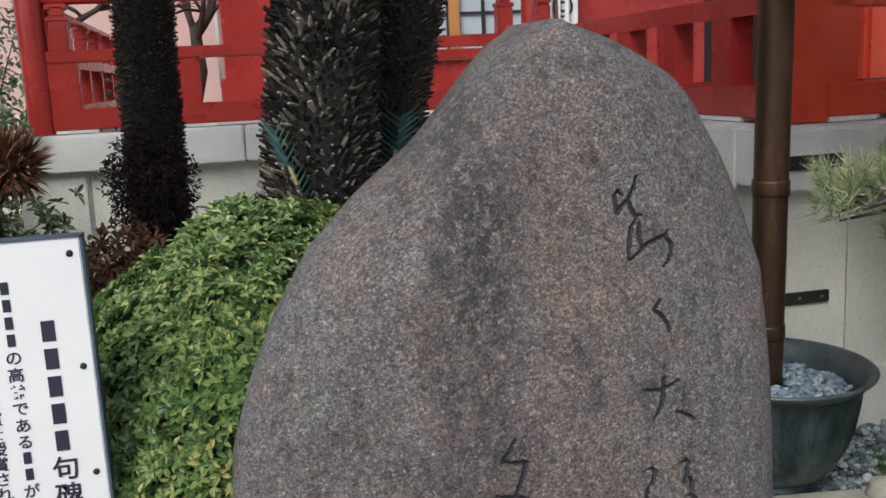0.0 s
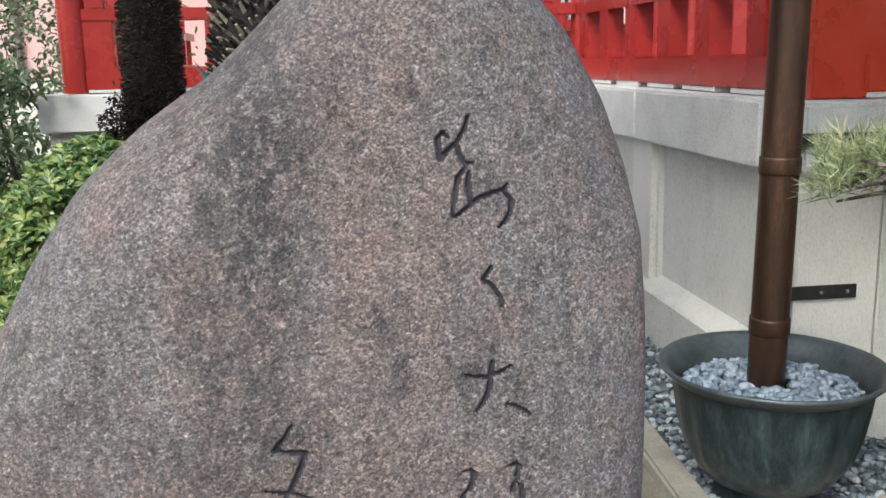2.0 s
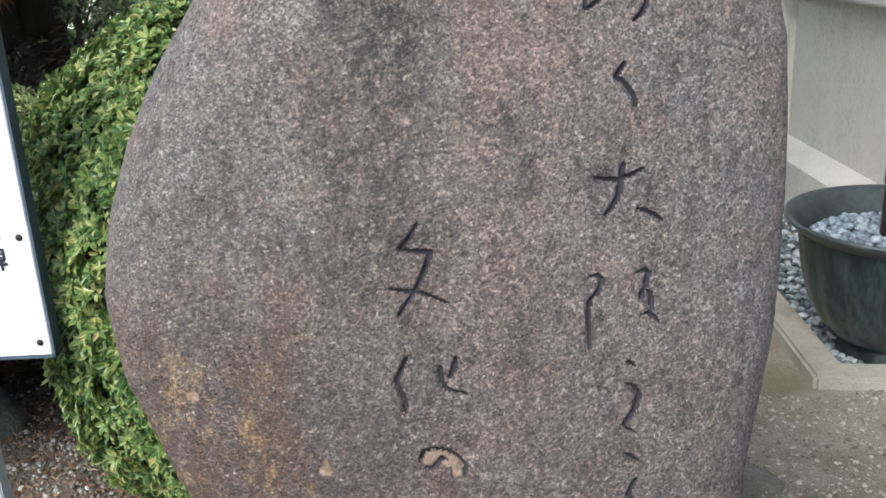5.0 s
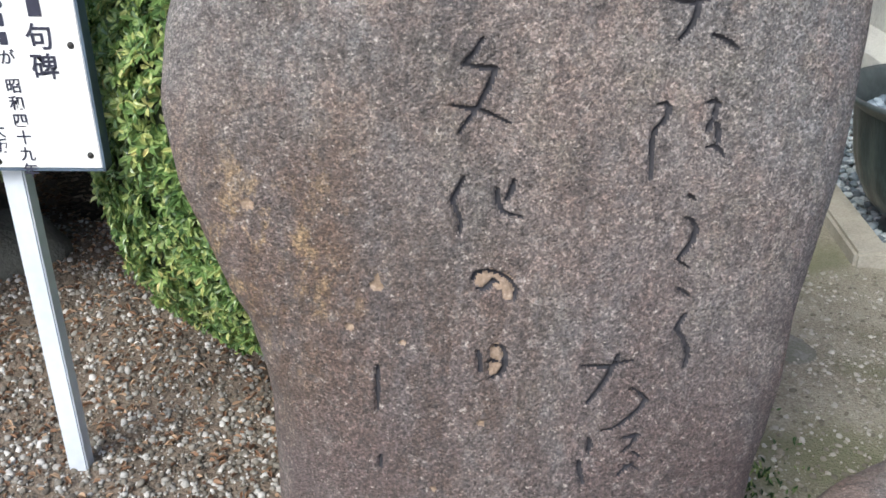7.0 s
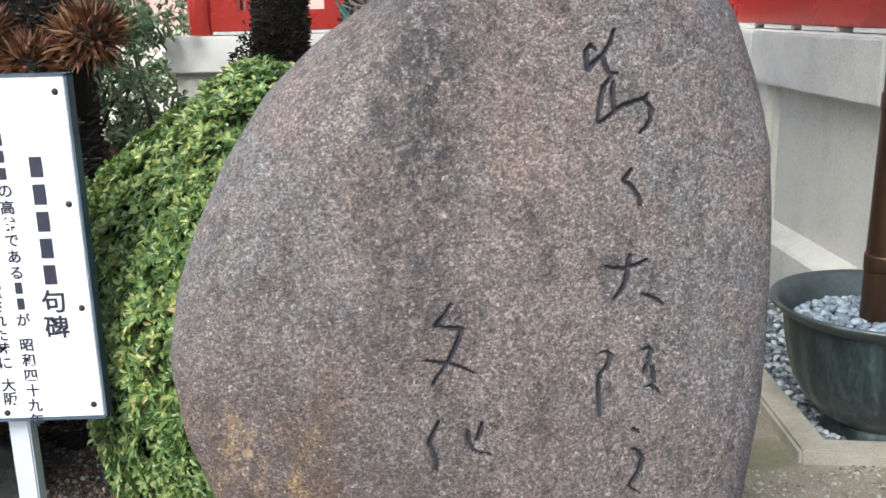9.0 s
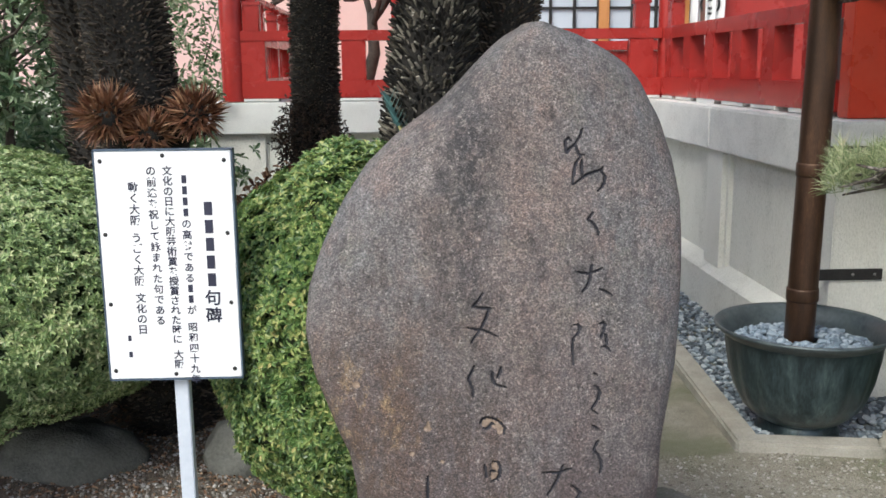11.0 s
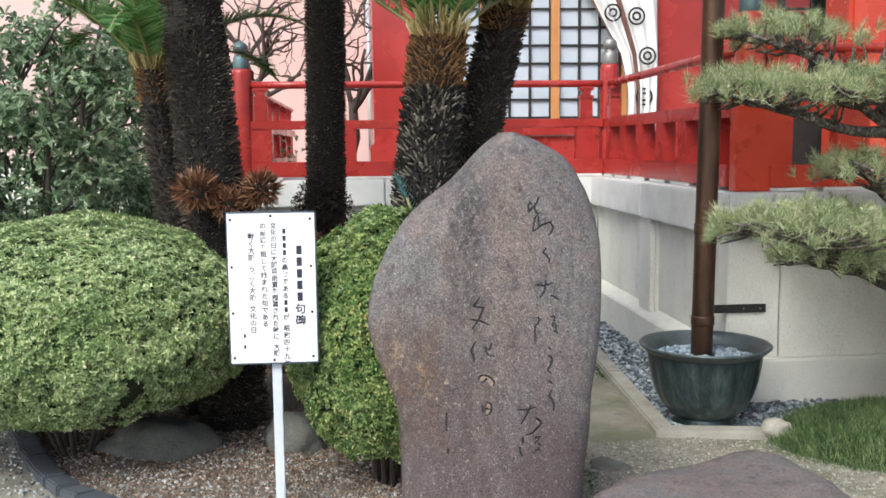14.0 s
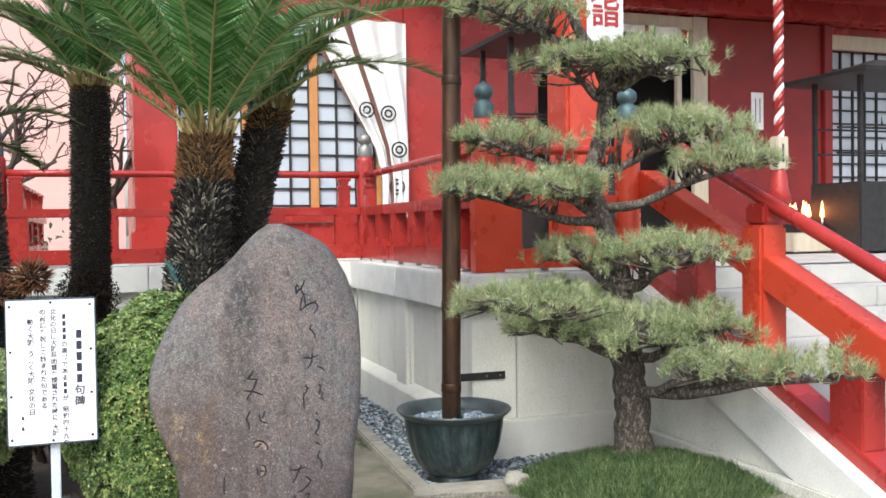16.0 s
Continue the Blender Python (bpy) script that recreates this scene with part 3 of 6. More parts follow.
# ---- the poem stone ----
def stone_material(name="poem_stone", marks=True):
    m = surface(name, [(0.30, (0.058, 0.050, 0.047)), (0.44, (0.116, 0.101, 0.095)), (0.56, (0.172, 0.149, 0.140)), (0.70, (0.265, 0.24, 0.228)), (0.9, (0.50, 0.47, 0.45))], 9, 300, 0.55, 0.72, 0.6)
    n, l = m.node_tree.nodes, m.node_tree.links
    b = n["Principled BSDF"]
    colour = b.inputs["Base Color"].links[0].from_socket
    geo = n.new("ShaderNodeNewGeometry")
    sep = n.new("ShaderNodeSeparateXYZ")
    l.new(geo.outputs["Position"], sep.inputs[0])

    def blot(scale, lo, hi, tint, strength, stretch=(1, 1, 1), seed=0.0, mask=None):
        nonlocal colour
        mp = n.new("ShaderNodeMapping")
        mp.inputs["Scale"].default_value = stretch
        mp.inputs["Location"].default_value = (seed, seed * 0.7, seed * 1.3)
        l.new(geo.outputs["Position"], mp.inputs[0])
        t = n.new("ShaderNodeTexNoise")
        t.inputs["Scale"].default_value = scale
        t.inputs["Detail"].default_value = 8
        t.inputs["Roughness"].default_value = 0.7
        l.new(mp.outputs[0], t.inputs["Vector"])
        r = n.new("ShaderNodeMapRange")
        r.inputs[1].default_value, r.inputs[2].default_value, r.inputs[4].default_value = lo, hi, strength
        l.new(t.outputs["Fac"], r.inputs[0])
        fac = r.outputs[0]
        if mask:
            mu = n.new("ShaderNodeMath")
            mu.operation = "MULTIPLY"
            l.new(fac, mu.inputs[0])
            l.new(mask, mu.inputs[1])
            fac = mu.outputs[0]
        mx = n.new("ShaderNodeMix")
        mx.data_type = "RGBA"
        l.new(fac, mx.inputs[0])
        l.new(colour, mx.inputs[6])
        mx.inputs[7].default_value = (*tint, 1)
        colour = mx.outputs[2]

    def hump(socket, mid, half):
        sub = n.new("ShaderNodeMath")
        sub.operation = "SUBTRACT"
        l.new(socket, sub.inputs[0])
        sub.inputs[1].default_value = mid
        ab = n.new("ShaderNodeMath")
        ab.operation = "ABSOLUTE"
        l.new(sub.outputs[0], ab.inputs[0])
        r = n.new("ShaderNodeMapRange")
        r.interpolation_type = "SMOOTHSTEP"
        r.inputs[1].default_value, r.inputs[2].default_value = 0, half
        r.inputs[3].default_value, r.inputs[4].default_value = 1, 0
        l.new(ab.outputs[0], r.inputs[0])
        return r.outputs[0]

    def both(a, c):
        mu = n.new("ShaderNodeMath")
        mu.operation = "MULTIPLY"
        l.new(a, mu.inputs[0])
        l.new(c, mu.inputs[1])
        return mu.outputs[0]

    # the crystals of the stone
    cells = n.new("ShaderNodeTexVoronoi")
    cells.inputs["Scale"].default_value = 330
    l.new(geo.outputs["Position"], cells.inputs["Vector"])
    grey = n.new("ShaderNodeSeparateColor")
    l.new(cells.outputs["Color"], grey.inputs[0])
    speck = n.new("ShaderNodeTexNoise")
    speck.inputs["Scale"].default_value = 170
    speck.inputs["Detail"].default_value = 5
    speck.inputs["Roughness"].default_value = 0.75
    l.new(geo.outputs["Position"], speck.inputs["Vector"])
    both_grain = n.new("ShaderNodeMix")
    both_grain.inputs[0].default_value = 0.72
    l.new(grey.outputs[0], both_grain.inputs[2])
    l.new(speck.outputs["Fac"], both_grain.inputs[3])
    shade = ramp(n, [(0.26, (0.26, 0.25, 0.25)), (0.42, (0.73, 0.72, 0.72)), (0.52, (1.0, 1.0, 1.0)), (0.61, (1.42, 1.40, 1.38)), (0.74, (2.5, 2.42, 2.35))])
    l.new(both_grain.outputs[0], shade.inputs[0])
    if not marks:
        for e, v in zip(shade.color_ramp.elements, (0.5, 0.85, 1.1, 1.35, 1.8)):
            e.color = (v, v * 0.98, v * 0.97, 1)
    mul = n.new("ShaderNodeMix")
    mul.data_type, mul.blend_type = "RGBA", "MULTIPLY"
    mul.inputs[0].default_value = 1.0
    # rosy and grey-blue clouds, a dark water streak, rust, pale flecks
    blot(3.2, 0.46, 0.66, (0.190, 0.132, 0.112), 0.6, (1, 1, 0.6), 3)
    blot(2.6, 0.46, 0.64, (0.135, 0.143, 0.150), 0.75, (1, 1, 0.5), 9)
    blot(13, 0.50, 0.64, (0.205, 0.142, 0.122), 0.55, (1, 1, 0.7), 21)
    blot(11, 0.52, 0.68, (0.118, 0.122, 0.132), 0.5, (1, 1, 0.7), 31)
    blot(15, 0.51, 0.66, (0.160, 0.150, 0.118), 0.4, (1, 1, 0.7), 41)
    blot(22, 0.52, 0.66, (0.045, 0.040, 0.040), 0.75, (1, 1, 0.6), 51)
    if marks:
        blot(48, 0.45, 0.52, (0.030, 0.029, 0.032), 0.85, (1, 1, 0.7), 1, both(hump(sep.outputs[0], 0.395, 0.11), hump(sep.outputs[2], 1.32, 0.65)))
        blot(20, 0.49, 0.57, (0.052, 0.049, 0.051), 0.7, (1, 1, 0.5), 14, both(hump(sep.outputs[0], 0.37, 0.16), hump(sep.outputs[2], 1.2, 0.65)))
        blot(9, 0.42, 0.56, (0.100, 0.056, 0.028), 0.95, (1, 1, 0.55), 5, both(hump(sep.outputs[0], 0.18, 0.30), hump(sep.outputs[2], 0.66, 0.42)))
        blot(7, 0.40, 0.56, (0.088, 0.058, 0.045), 0.75, (1, 1, 0.7), 17, both(hump(sep.outputs[0], 0.2, 0.30), hump(sep.outputs[2], 0.86, 0.36)))
        blot(5, 0.26, 0.54, (0.072, 0.050, 0.049), 0.9, (1, 1, 0.4), 12, hump(sep.outputs[2], 0.3, 0.80))
        blot(26, 0.52, 0.62, (0.27, 0.185, 0.10), 0.85, (1, 1, 0.6), 61, both(hump(sep.outputs[0], 0.14, 0.22), hump(sep.outputs[2], 0.72, 0.25)))
    if marks:
        blot(30, 0.44, 0.56, (0.066, 0.044, 0.036), 0.8, (1, 1, 0.16), 91, both(hump(sep.outputs[0], 0.40, 0.24), hump(sep.outputs[2], 0.55, 0.36)))
    blot(64, 0.50, 0.66, (0.052, 0.046, 0.046), 0.62, (1, 1, 0.8), 71)
    blot(58, 0.55, 0.70, (0.26, 0.235, 0.225), 0.5, (1, 1, 0.8), 81)
    l.new(colour, mul.inputs[6])
    l.new(shade.outputs[0], mul.inputs[7])
    colour = mul.outputs[2]
    blot(105, 0.60, 0.68, (0.46, 0.41, 0.37), 0.8, (1, 1, 1), 2)
    blot(85, 0.58, 0.66, (0.045, 0.038, 0.038), 0.8, (1, 1, 1), 7)
    l.new(colour, b.inputs["Base Color"])
    return m


LEFT_EDGE = [(-0.3, 0.13), (0.15, 0.115), (0.3, 0.117), (0.5, 0.112), (0.6, 0.098), (0.7, 0.058), (0.8, 0.018), (0.9, -0.006), (1.0, 0.002), (1.1, 0.036),
             (1.2, 0.084), (1.3, 0.150), (1.38, 0.235), (1.45, 0.335), (1.5, 0.387), (1.55, 0.434), (1.60, 0.487), (1.63, 0.53), (1.648, 0.575)]
RIGHT_EDGE = [(-0.3, 0.80), (0.15, 0.845), (0.3, 0.862), (0.4, 0.874), (0.5, 0.878), (0.6, 0.886), (0.7, 0.906), (0.8, 0.926), (0.9, 0.937), (1.0, 0.946), (1.1, 0.951),
              (1.2, 0.949), (1.3, 0.938), (1.4, 0.912), (1.5, 0.862), (1.55, 0.820), (1.6, 0.738), (1.63, 0.675), (1.648, 0.60)]
# how far the rounded flanks fall back behind the face, by height
LEFT_BACK = [(0.0, 0.19), (0.45, 0.18), (0.65, 0.09), (0.8, 0.09), (1.0, 0.15), (1.35, 0.16), (1.5, 0.17)]
RIGHT_BACK = [(0.0, 0.18), (0.35, 0.16), (0.5, 0.09), (1.2, 0.085), (1.3, 0.12), (1.45, 0.165)]
# pale chips where the face has spalled: across, height, and half sizes
CHIPS = [(0.432, 0.696, 0.012, 0.013), (0.442, 0.701, 0.013, 0.009), (0.459, 0.69, 0.014, 0.012), (0.467, 0.678, 0.01, 0.013), (0.453, 0.592, 0.011, 0.014), (0.453, 0.569, 0.011, 0.013), (0.293, 0.694, 0.005, 0.009), (0.292, 0.685, 0.01, 0.008), (0.253, 0.622, 0.006, 0.007), (0.325, 0.604, 0.005, 0.005), (0.433, 0.489, 0.006, 0.006), (0.121, 0.788, 0.012, 0.009), (0.366, 0.389, 0.005, 0.005)]


VERSE = STROKES_FIRST + STROKES_TOP + STROKES_MIDDLE + STROKES_LOW + STROKES_DAY


def stroke_depth(x, z, lines):
    """How deep the chisel went at each point of the face."""
    d = np.full(x.shape, 9.0)
    for line in lines:
        total = len(line) - 1
        for i, ((x0, z0), (x1, z1)) in enumerate(zip(line, line[1:])):
            near = (x > min(x0, x1) - 0.02) & (x < max(x0, x1) + 0.02) & (z > min(z0, z1) - 0.02) & (z < max(z0, z1) + 0.02)
            if not near.any():
                continue
            px, pz = x[near], z[near]
            ux, uz = x1 - x0, z1 - z0
            t = np.clip(((px - x0) * ux + (pz - z0) * uz) / (ux * ux + uz * uz), 0, 1)
            s = (i + t) / total
            wide = 0.0017 + 0.0021 * np.sin(math.pi * np.clip(0.15 + 0.75 * s, 0, 1))
            d[near] = np.minimum(d[near], np.hypot(px - x0 - t * ux, pz - z0 - t * uz) / wide)
    return d


def poem_stone():
    nx, nz = 360, 620
    z = np.concatenate([np.linspace(-0.15, 0.33, 60), np.linspace(0.333, 1.648, nz - 60)])
    s = np.linspace(-1, 1, nx)
    zl, xl = zip(*LEFT_EDGE)
    zr, xr = zip(*RIGHT_EDGE)
    k = np.ones(15) / 15
    pad = lambda a: np.convolve(np.pad(a, 7, mode="edge"), k, "valid")
    lo, hi = pad(np.interp(z, zl, xl)), pad(np.interp(z, zr, xr))
    zz, ss = np.meshgrid(z, s, indexing="ij")
    mid, half = ((lo + hi) / 2)[:, None], ((hi - lo) / 2)[:, None]
    lump = np.array([[noise.noise(Vector((q * 2.2, w * 3.1, 1.5))) for q in s[::6]] for w in z[::8]])
    rows = np.interp(np.arange(len(z)), np.arange(len(z))[::8], np.arange(lump.shape[0]))
    cols = np.interp(np.arange(nx), np.arange(nx)[::6], np.arange(lump.shape[1]))
    r0, c0 = np.minimum(rows.astype(int), lump.shape[0] - 2), np.minimum(cols.astype(int), lump.shape[1] - 2)
    fr, fc = (rows - r0)[:, None], (cols - c0)[None]
    big = (lump[r0][:, c0] * (1 - fr) + lump[r0 + 1][:, c0] * fr) * (1 - fc) + (lump[r0][:, c0 + 1] * (1 - fr) + lump[r0 + 1][:, c0 + 1] * fr) * fc
    x = mid + half * ss
    top_round = np.clip((zz - 1.49) / 0.158, 0, 1)
    back_l = np.interp(z, *zip(*LEFT_BACK))[:, None]
    back_r = np.interp(z, *zip(*RIGHT_BACK))[:, None]
    edge_round = 1 - np.sqrt(np.clip(1 - np.abs(ss) ** 3.0, 0, 1))
    plane = 1.080 + 0.063 * x + 0.192 * zz
    small = np.array([noise.noise(Vector((a * 45, b * 45, 0))) for a, b in zip(x.ravel(), zz.ravel())]).reshape(x.shape)
    tiny = np.array([noise.noise(Vector((a * 140, b * 140, 3))) for a, b in zip(x.ravel(), zz.ravel())]).reshape(x.shape)
    y = plane + np.where(ss > 0, back_r, back_l) * edge_round + 0.075 * (1 - np.sqrt(1 - top_round ** 2 * 0.98)) + 0.011 * big + 0.0016 * small + 0.0009 * tiny
    cut = stroke_depth(x, zz, VERSE)
    carve = np.clip(1.25 - cut, 0, 1)
    chip = np.zeros(x.shape)
    for cx, cz, rx, rz in CHIPS:
        chip = np.maximum(chip, np.clip(1.15 - np.hypot((x - cx) / rx, (zz - cz) / rz) ** 2 + 0.45 * small, 0, 1))
    y = y + 0.003 * np.clip(1.2 - stroke_depth(x, zz, FISSURES), 0, 1)
    y = y + 0.0065 * np.minimum(carve * 1.6, 1) + 0.003 * np.minimum(chip * 2, 1)
    front = np.stack([x, y, zz], 2).reshape(-1, 3)
    # the back closes the form
    nb = 40
    sb = np.linspace(1, -1, nb + 2)[1:-1]
    zb, sbb = np.meshgrid(z, sb, indexing="ij")
    xb = mid + half * sbb
    deep = np.where(sbb > 0, back_r, back_l) + 0.17 * np.sqrt(np.clip(1 - np.abs(sbb) ** 2.6, 0, 1)) * np.sqrt(np.clip(1 - top_round[:, :1] ** 2 * 0.9, 0, 1))
    yb = 1.080 + 0.063 * xb + 0.192 * zb + deep + 0.075 * (1 - np.sqrt(1 - top_round[:, :1] ** 2 * 0.98))
    back = np.stack([xb, yb, zb], 2).reshape(-1, 3)
    rows_n = len(z)
    i, j = np.meshgrid(np.arange(rows_n - 1), np.arange(nx - 1), indexing="ij")
    a = (i * nx + j).ravel()
    f = np.stack([a, a + 1, a + 1 + nx, a + nx], 1)
    groove = (cut[:-1, :-1] < 1.0).ravel()
    chipped = (chip[:-1, :-1] > 0.25).ravel() & ~groove
    base = rows_n * nx
    faces = f.tolist()
    for r in range(rows_n - 1):
        ring0 = [r * nx + nx - 1] + [base + r * nb + q for q in range(nb)] + [r * nx]
        ring1 = [(r + 1) * nx + nx - 1] + [base + (r + 1) * nb + q for q in range(nb)] + [(r + 1) * nx]
        faces += [[p, q, w, e] for p, q, w, e in zip(ring0, ring0[1:], ring1[1:], ring1)]
    r = rows_n - 1
    cap = [r * nx + q for q in range(nx)] + [base + r * nb + q for q in range(nb)]
    faces.append(cap)
    ob = part("poem_stone", (np.concatenate([front, back]), faces, True), stone_material(), label="tall purple-brown natural boulder carved with a brushed verse")
    ob.data.materials.append(CARVED)
    ob.data.materials.append(surface("pale_chipped_stone", [(0.3, (0.12, 0.08, 0.055)), (0.55, (0.26, 0.19, 0.14)), (0.75, (0.45, 0.38, 0.31))], 60, 200, 0.4, 0.8, 0.4))
    kind = np.zeros(len(faces), int)
    kind[:len(groove)][groove] = 1
    kind[:len(groove)][chipped] = 2
    ob.data.polygons.foreach_set("material_index", kind.tolist())
    return tagged(ob, category="stone monument")


poem_stone()


def slab_stone():
    """The low flat rock at the foot of the poem stone."""
    outline = [(0.60, 0.80), (0.70, 1.06), (0.86, 1.27), (1.0, 1.42), (1.16, 1.54), (1.40, 1.63), (1.60, 1.71), (1.75, 1.75), (1.86, 1.66), (1.90, 1.45), (1.92, 1.2), (1.96, 0.85), (1.86, 0.55), (1.4, 0.40), (0.9, 0.45)]
    line = smooth_line(outline + outline[:1], 0.03)
    mid = line.mean(0)
    vs, fs = [], []
    rings = [(0.97, -0.2), (1.01, -0.02), (1.015, 0.06), (1.0, 0.125), (0.985, 0.165), (0.95, 0.192), (0.88, 0.206), (0.76, 0.212), (0.62, 0.215), (0.48, 0.218), (0.34, 0.22), (0.2, 0.22)]
    for q, h in rings:
        for p in line:
            w = mid + (p - mid) * q
            vs.append((w[0], w[1], height(w[0], w[1]) * 0.4 + h + 0.022 * noise.noise(Vector((w[0] * 2.6, w[1] * 2.6, 2))) + 0.010 * noise.noise(Vector((w[0] * 9, w[1] * 9, 2))) + 0.004 * noise.noise(Vector((w[0] * 30, w[1] * 30, 2)))))
    k = len(line)
    for r in range(len(rings) - 1):
        fs += [[r * k + i, r * k + (i + 1) % k, (r + 1) * k + (i + 1) % k, (r + 1) * k + i] for i in range(k)]
    fs.append([(len(rings) - 1) * k + i for i in range(k)])
    tagged(part("flat_stone", (np.array(vs), fs, True), stone_material("flat_rock", False), label="broad flat purple-grey natural rock lying on the ground"), category="rock")


slab_stone()


# ---- the notice board ----
def write_column(parent, material, text, size, x, top, step, y, label=""):
    """A column of written characters, read downwards, each its own part; names stay plain bars."""
    made = []
    z = top
    for ch in text:
        if ch == " ":
            z -= step * 0.6
            continue
        if ch == "|":
            w, h = size * 0.24, size * 0.80
            part("bar", (np.array([(x - w, y, z), (x + w, y, z), (x + w, y, z + h), (x - w, y, z + h)]), [[0, 1, 2, 3]], False), material, parent, label)
        else:
            curve = bpy.data.curves.new("lettering", "FONT")
            curve.align_x, curve.body, curve.size, curve.offset = "CENTER", ch, size, size * 0.018
            made.append((new("lettering", curve), z))
        z -= step
    bpy.context.view_layer.update()
    for ob, z in made:
        me = bpy.data.meshes.new_from_object(ob)
        part("character", (np.array([(x + v.co.x, y, z + v.co.y) for v in me.vertices]), [list(p.vertices) for p in me.polygons], False), material, parent, label)
        bpy.data.meshes.remove(me)
    for ob, z in made:
        curve = ob.data
        bpy.data.objects.remove(ob)
        bpy.data.curves.remove(curve)


def notice_board():
    x0, x1, z0, z1, y = -0.582, -0.220, 0.690, 1.325, 1.646
    sign = thing("notice_board", "white signboard with handwritten vertical text on a post", "sign", (-0.40, y + 0.02, 0))
    part("board", boxed(x0, x1, y, y + 0.022, z0, z1, bevel=0.002), SIGN_WHITE, sign)
    frame_bm = bmesh.new()
    for a in ((x0 - 0.004, x0 - 0.0005, y - 0.001, y + 0.03, z0 - 0.004, z1 + 0.004), (x1 + 0.0005, x1 + 0.005, y - 0.001, y + 0.03, z0 - 0.004, z1 + 0.004),
              (x0 - 0.004, x1 + 0.005, y - 0.001, y + 0.03, z1 + 0.0005, z1 + 0.005), (x0 - 0.004, x1 + 0.005, y - 0.001, y + 0.03, z0 - 0.005, z0 - 0.0005)):
        box(frame_bm, *a)
    part("board_edge", finish(frame_bm), surface("dark_blue_edge", [(0.3, (0.03, 0.05, 0.08)), (0.7, (0.09, 0.13, 0.18))], 9, 90, 0.3, 0.5, 0.05), sign, "dark board edge")
    part("post", boxed(-0.415, -0.375, y + 0.024, y + 0.06, -0.12, 1.25, bevel=0.003), ALUMINIUM, sign, "white painted square post")
    for x, z in ((x0 + 0.015, z1 - 0.026), ((x0 + x1) / 2, z1 - 0.012), (x1 - 0.018, z1 - 0.026), (x0 + 0.015, 1.10), (x1 - 0.018, 1.10), (x0 + 0.015, 0.905), (x1 - 0.018, 0.905),
                 (x0 + 0.015, z0 + 0.024), ((x0 + x1) / 2, z0 + 0.012), (x1 - 0.018, z0 + 0.024)):
        bm = bmesh.new()
        bmesh.ops.create_uvsphere(bm, u_segments=10, v_segments=6, radius=0.0062, matrix=Matrix.Translation((x, y, z)) @ Matrix.Diagonal((1, 0.6, 1, 1)))
        part("screw", finish(bm, True), BLACK_METAL, sign)
    ink = y - 0.0012
    columns = [("|||||句碑", 0.046, -0.287, 1.150, 0.0495), ("||||の高弟である||が 昭和四十九年", 0.027, -0.347, 1.238, 0.0302), ("文化の日に大阪芸術賞を授賞された時に 大阪", 0.0275, -0.391, 1.262, 0.0276),
               ("の前途を祝して詠まれた句である", 0.0275, -0.434, 1.262, 0.0296), ("動く大阪 うごく大阪 文化の日", 0.029, -0.484, 1.218, 0.0300), ("||", 0.020, -0.522, 0.800, 0.047)]
    for text, size, x, top, step in columns:
        write_column(sign, INK, text, size, x, top, step, ink)


notice_board()


# ---- bowl, pole and pebbles by the platform corner ----
BX, BY, BZ = 2.006, 3.05, -0.05


def bowl():
    ob = thing("bronze_bowl", "dark green patinated bronze bowl filled with pebbles", "bowl", (BX, BY, BZ))
    flute = lambda a, z: (0.030 * abs(math.cos(9 * a)) - 0.02) * step01(z, 0.02, 0.1) * (1 - step01(z, 0.34, 0.40))
    part("body", lathe([(0.02, 0.030), (0.13, 0.020), (0.165, 0.025), (0.205, 0.048), (0.250, 0.095), (0.285, 0.16), (0.309, 0.24), (0.325, 0.33), (0.336, 0.40), (0.345, 0.425)], 96, flute, (BX, BY, BZ)), BOWL, ob)
    part("rim", lathe([(0.335, 0.405), (0.362, 0.425), (0.384, 0.446), (0.387, 0.454), (0.379, 0.461), (0.360, 0.449), (0.345, 0.43), (0.328, 0.39), (0.318, 0.33)], 64, None, (BX, BY, BZ)), RIM, ob, "flared worn bronze rim")
    part("foot", lathe([(0.13, -0.045), (0.180, -0.045), (0.184, -0.02), (0.168, 0.0), (0.172, 0.03), (0.12, 0.035)], 48, None, (BX, BY, BZ), True), BOWL, ob)
    r = 0.292 * np.sqrt(rng.uniform(0, 1, 1000))
    a = rng.uniform(0, 6.283, 1000)
    z = BZ + 0.365 + rng.uniform(-0.012, 0.016, 1000) + 0.02 * (1 - r / 0.292)
    keep = r > 0.075
    tagged(part("bowl_pebbles", pebbles(np.stack([BX + r * np.cos(a), BY + r * np.sin(a), z], 1)[keep], rng.uniform(0.014, 0.026, 1000)[keep]), POT_PEBBLE, label="pale blue-grey river pebbles filling the bowl"), category="pebbles", kind="stuff")


bowl()


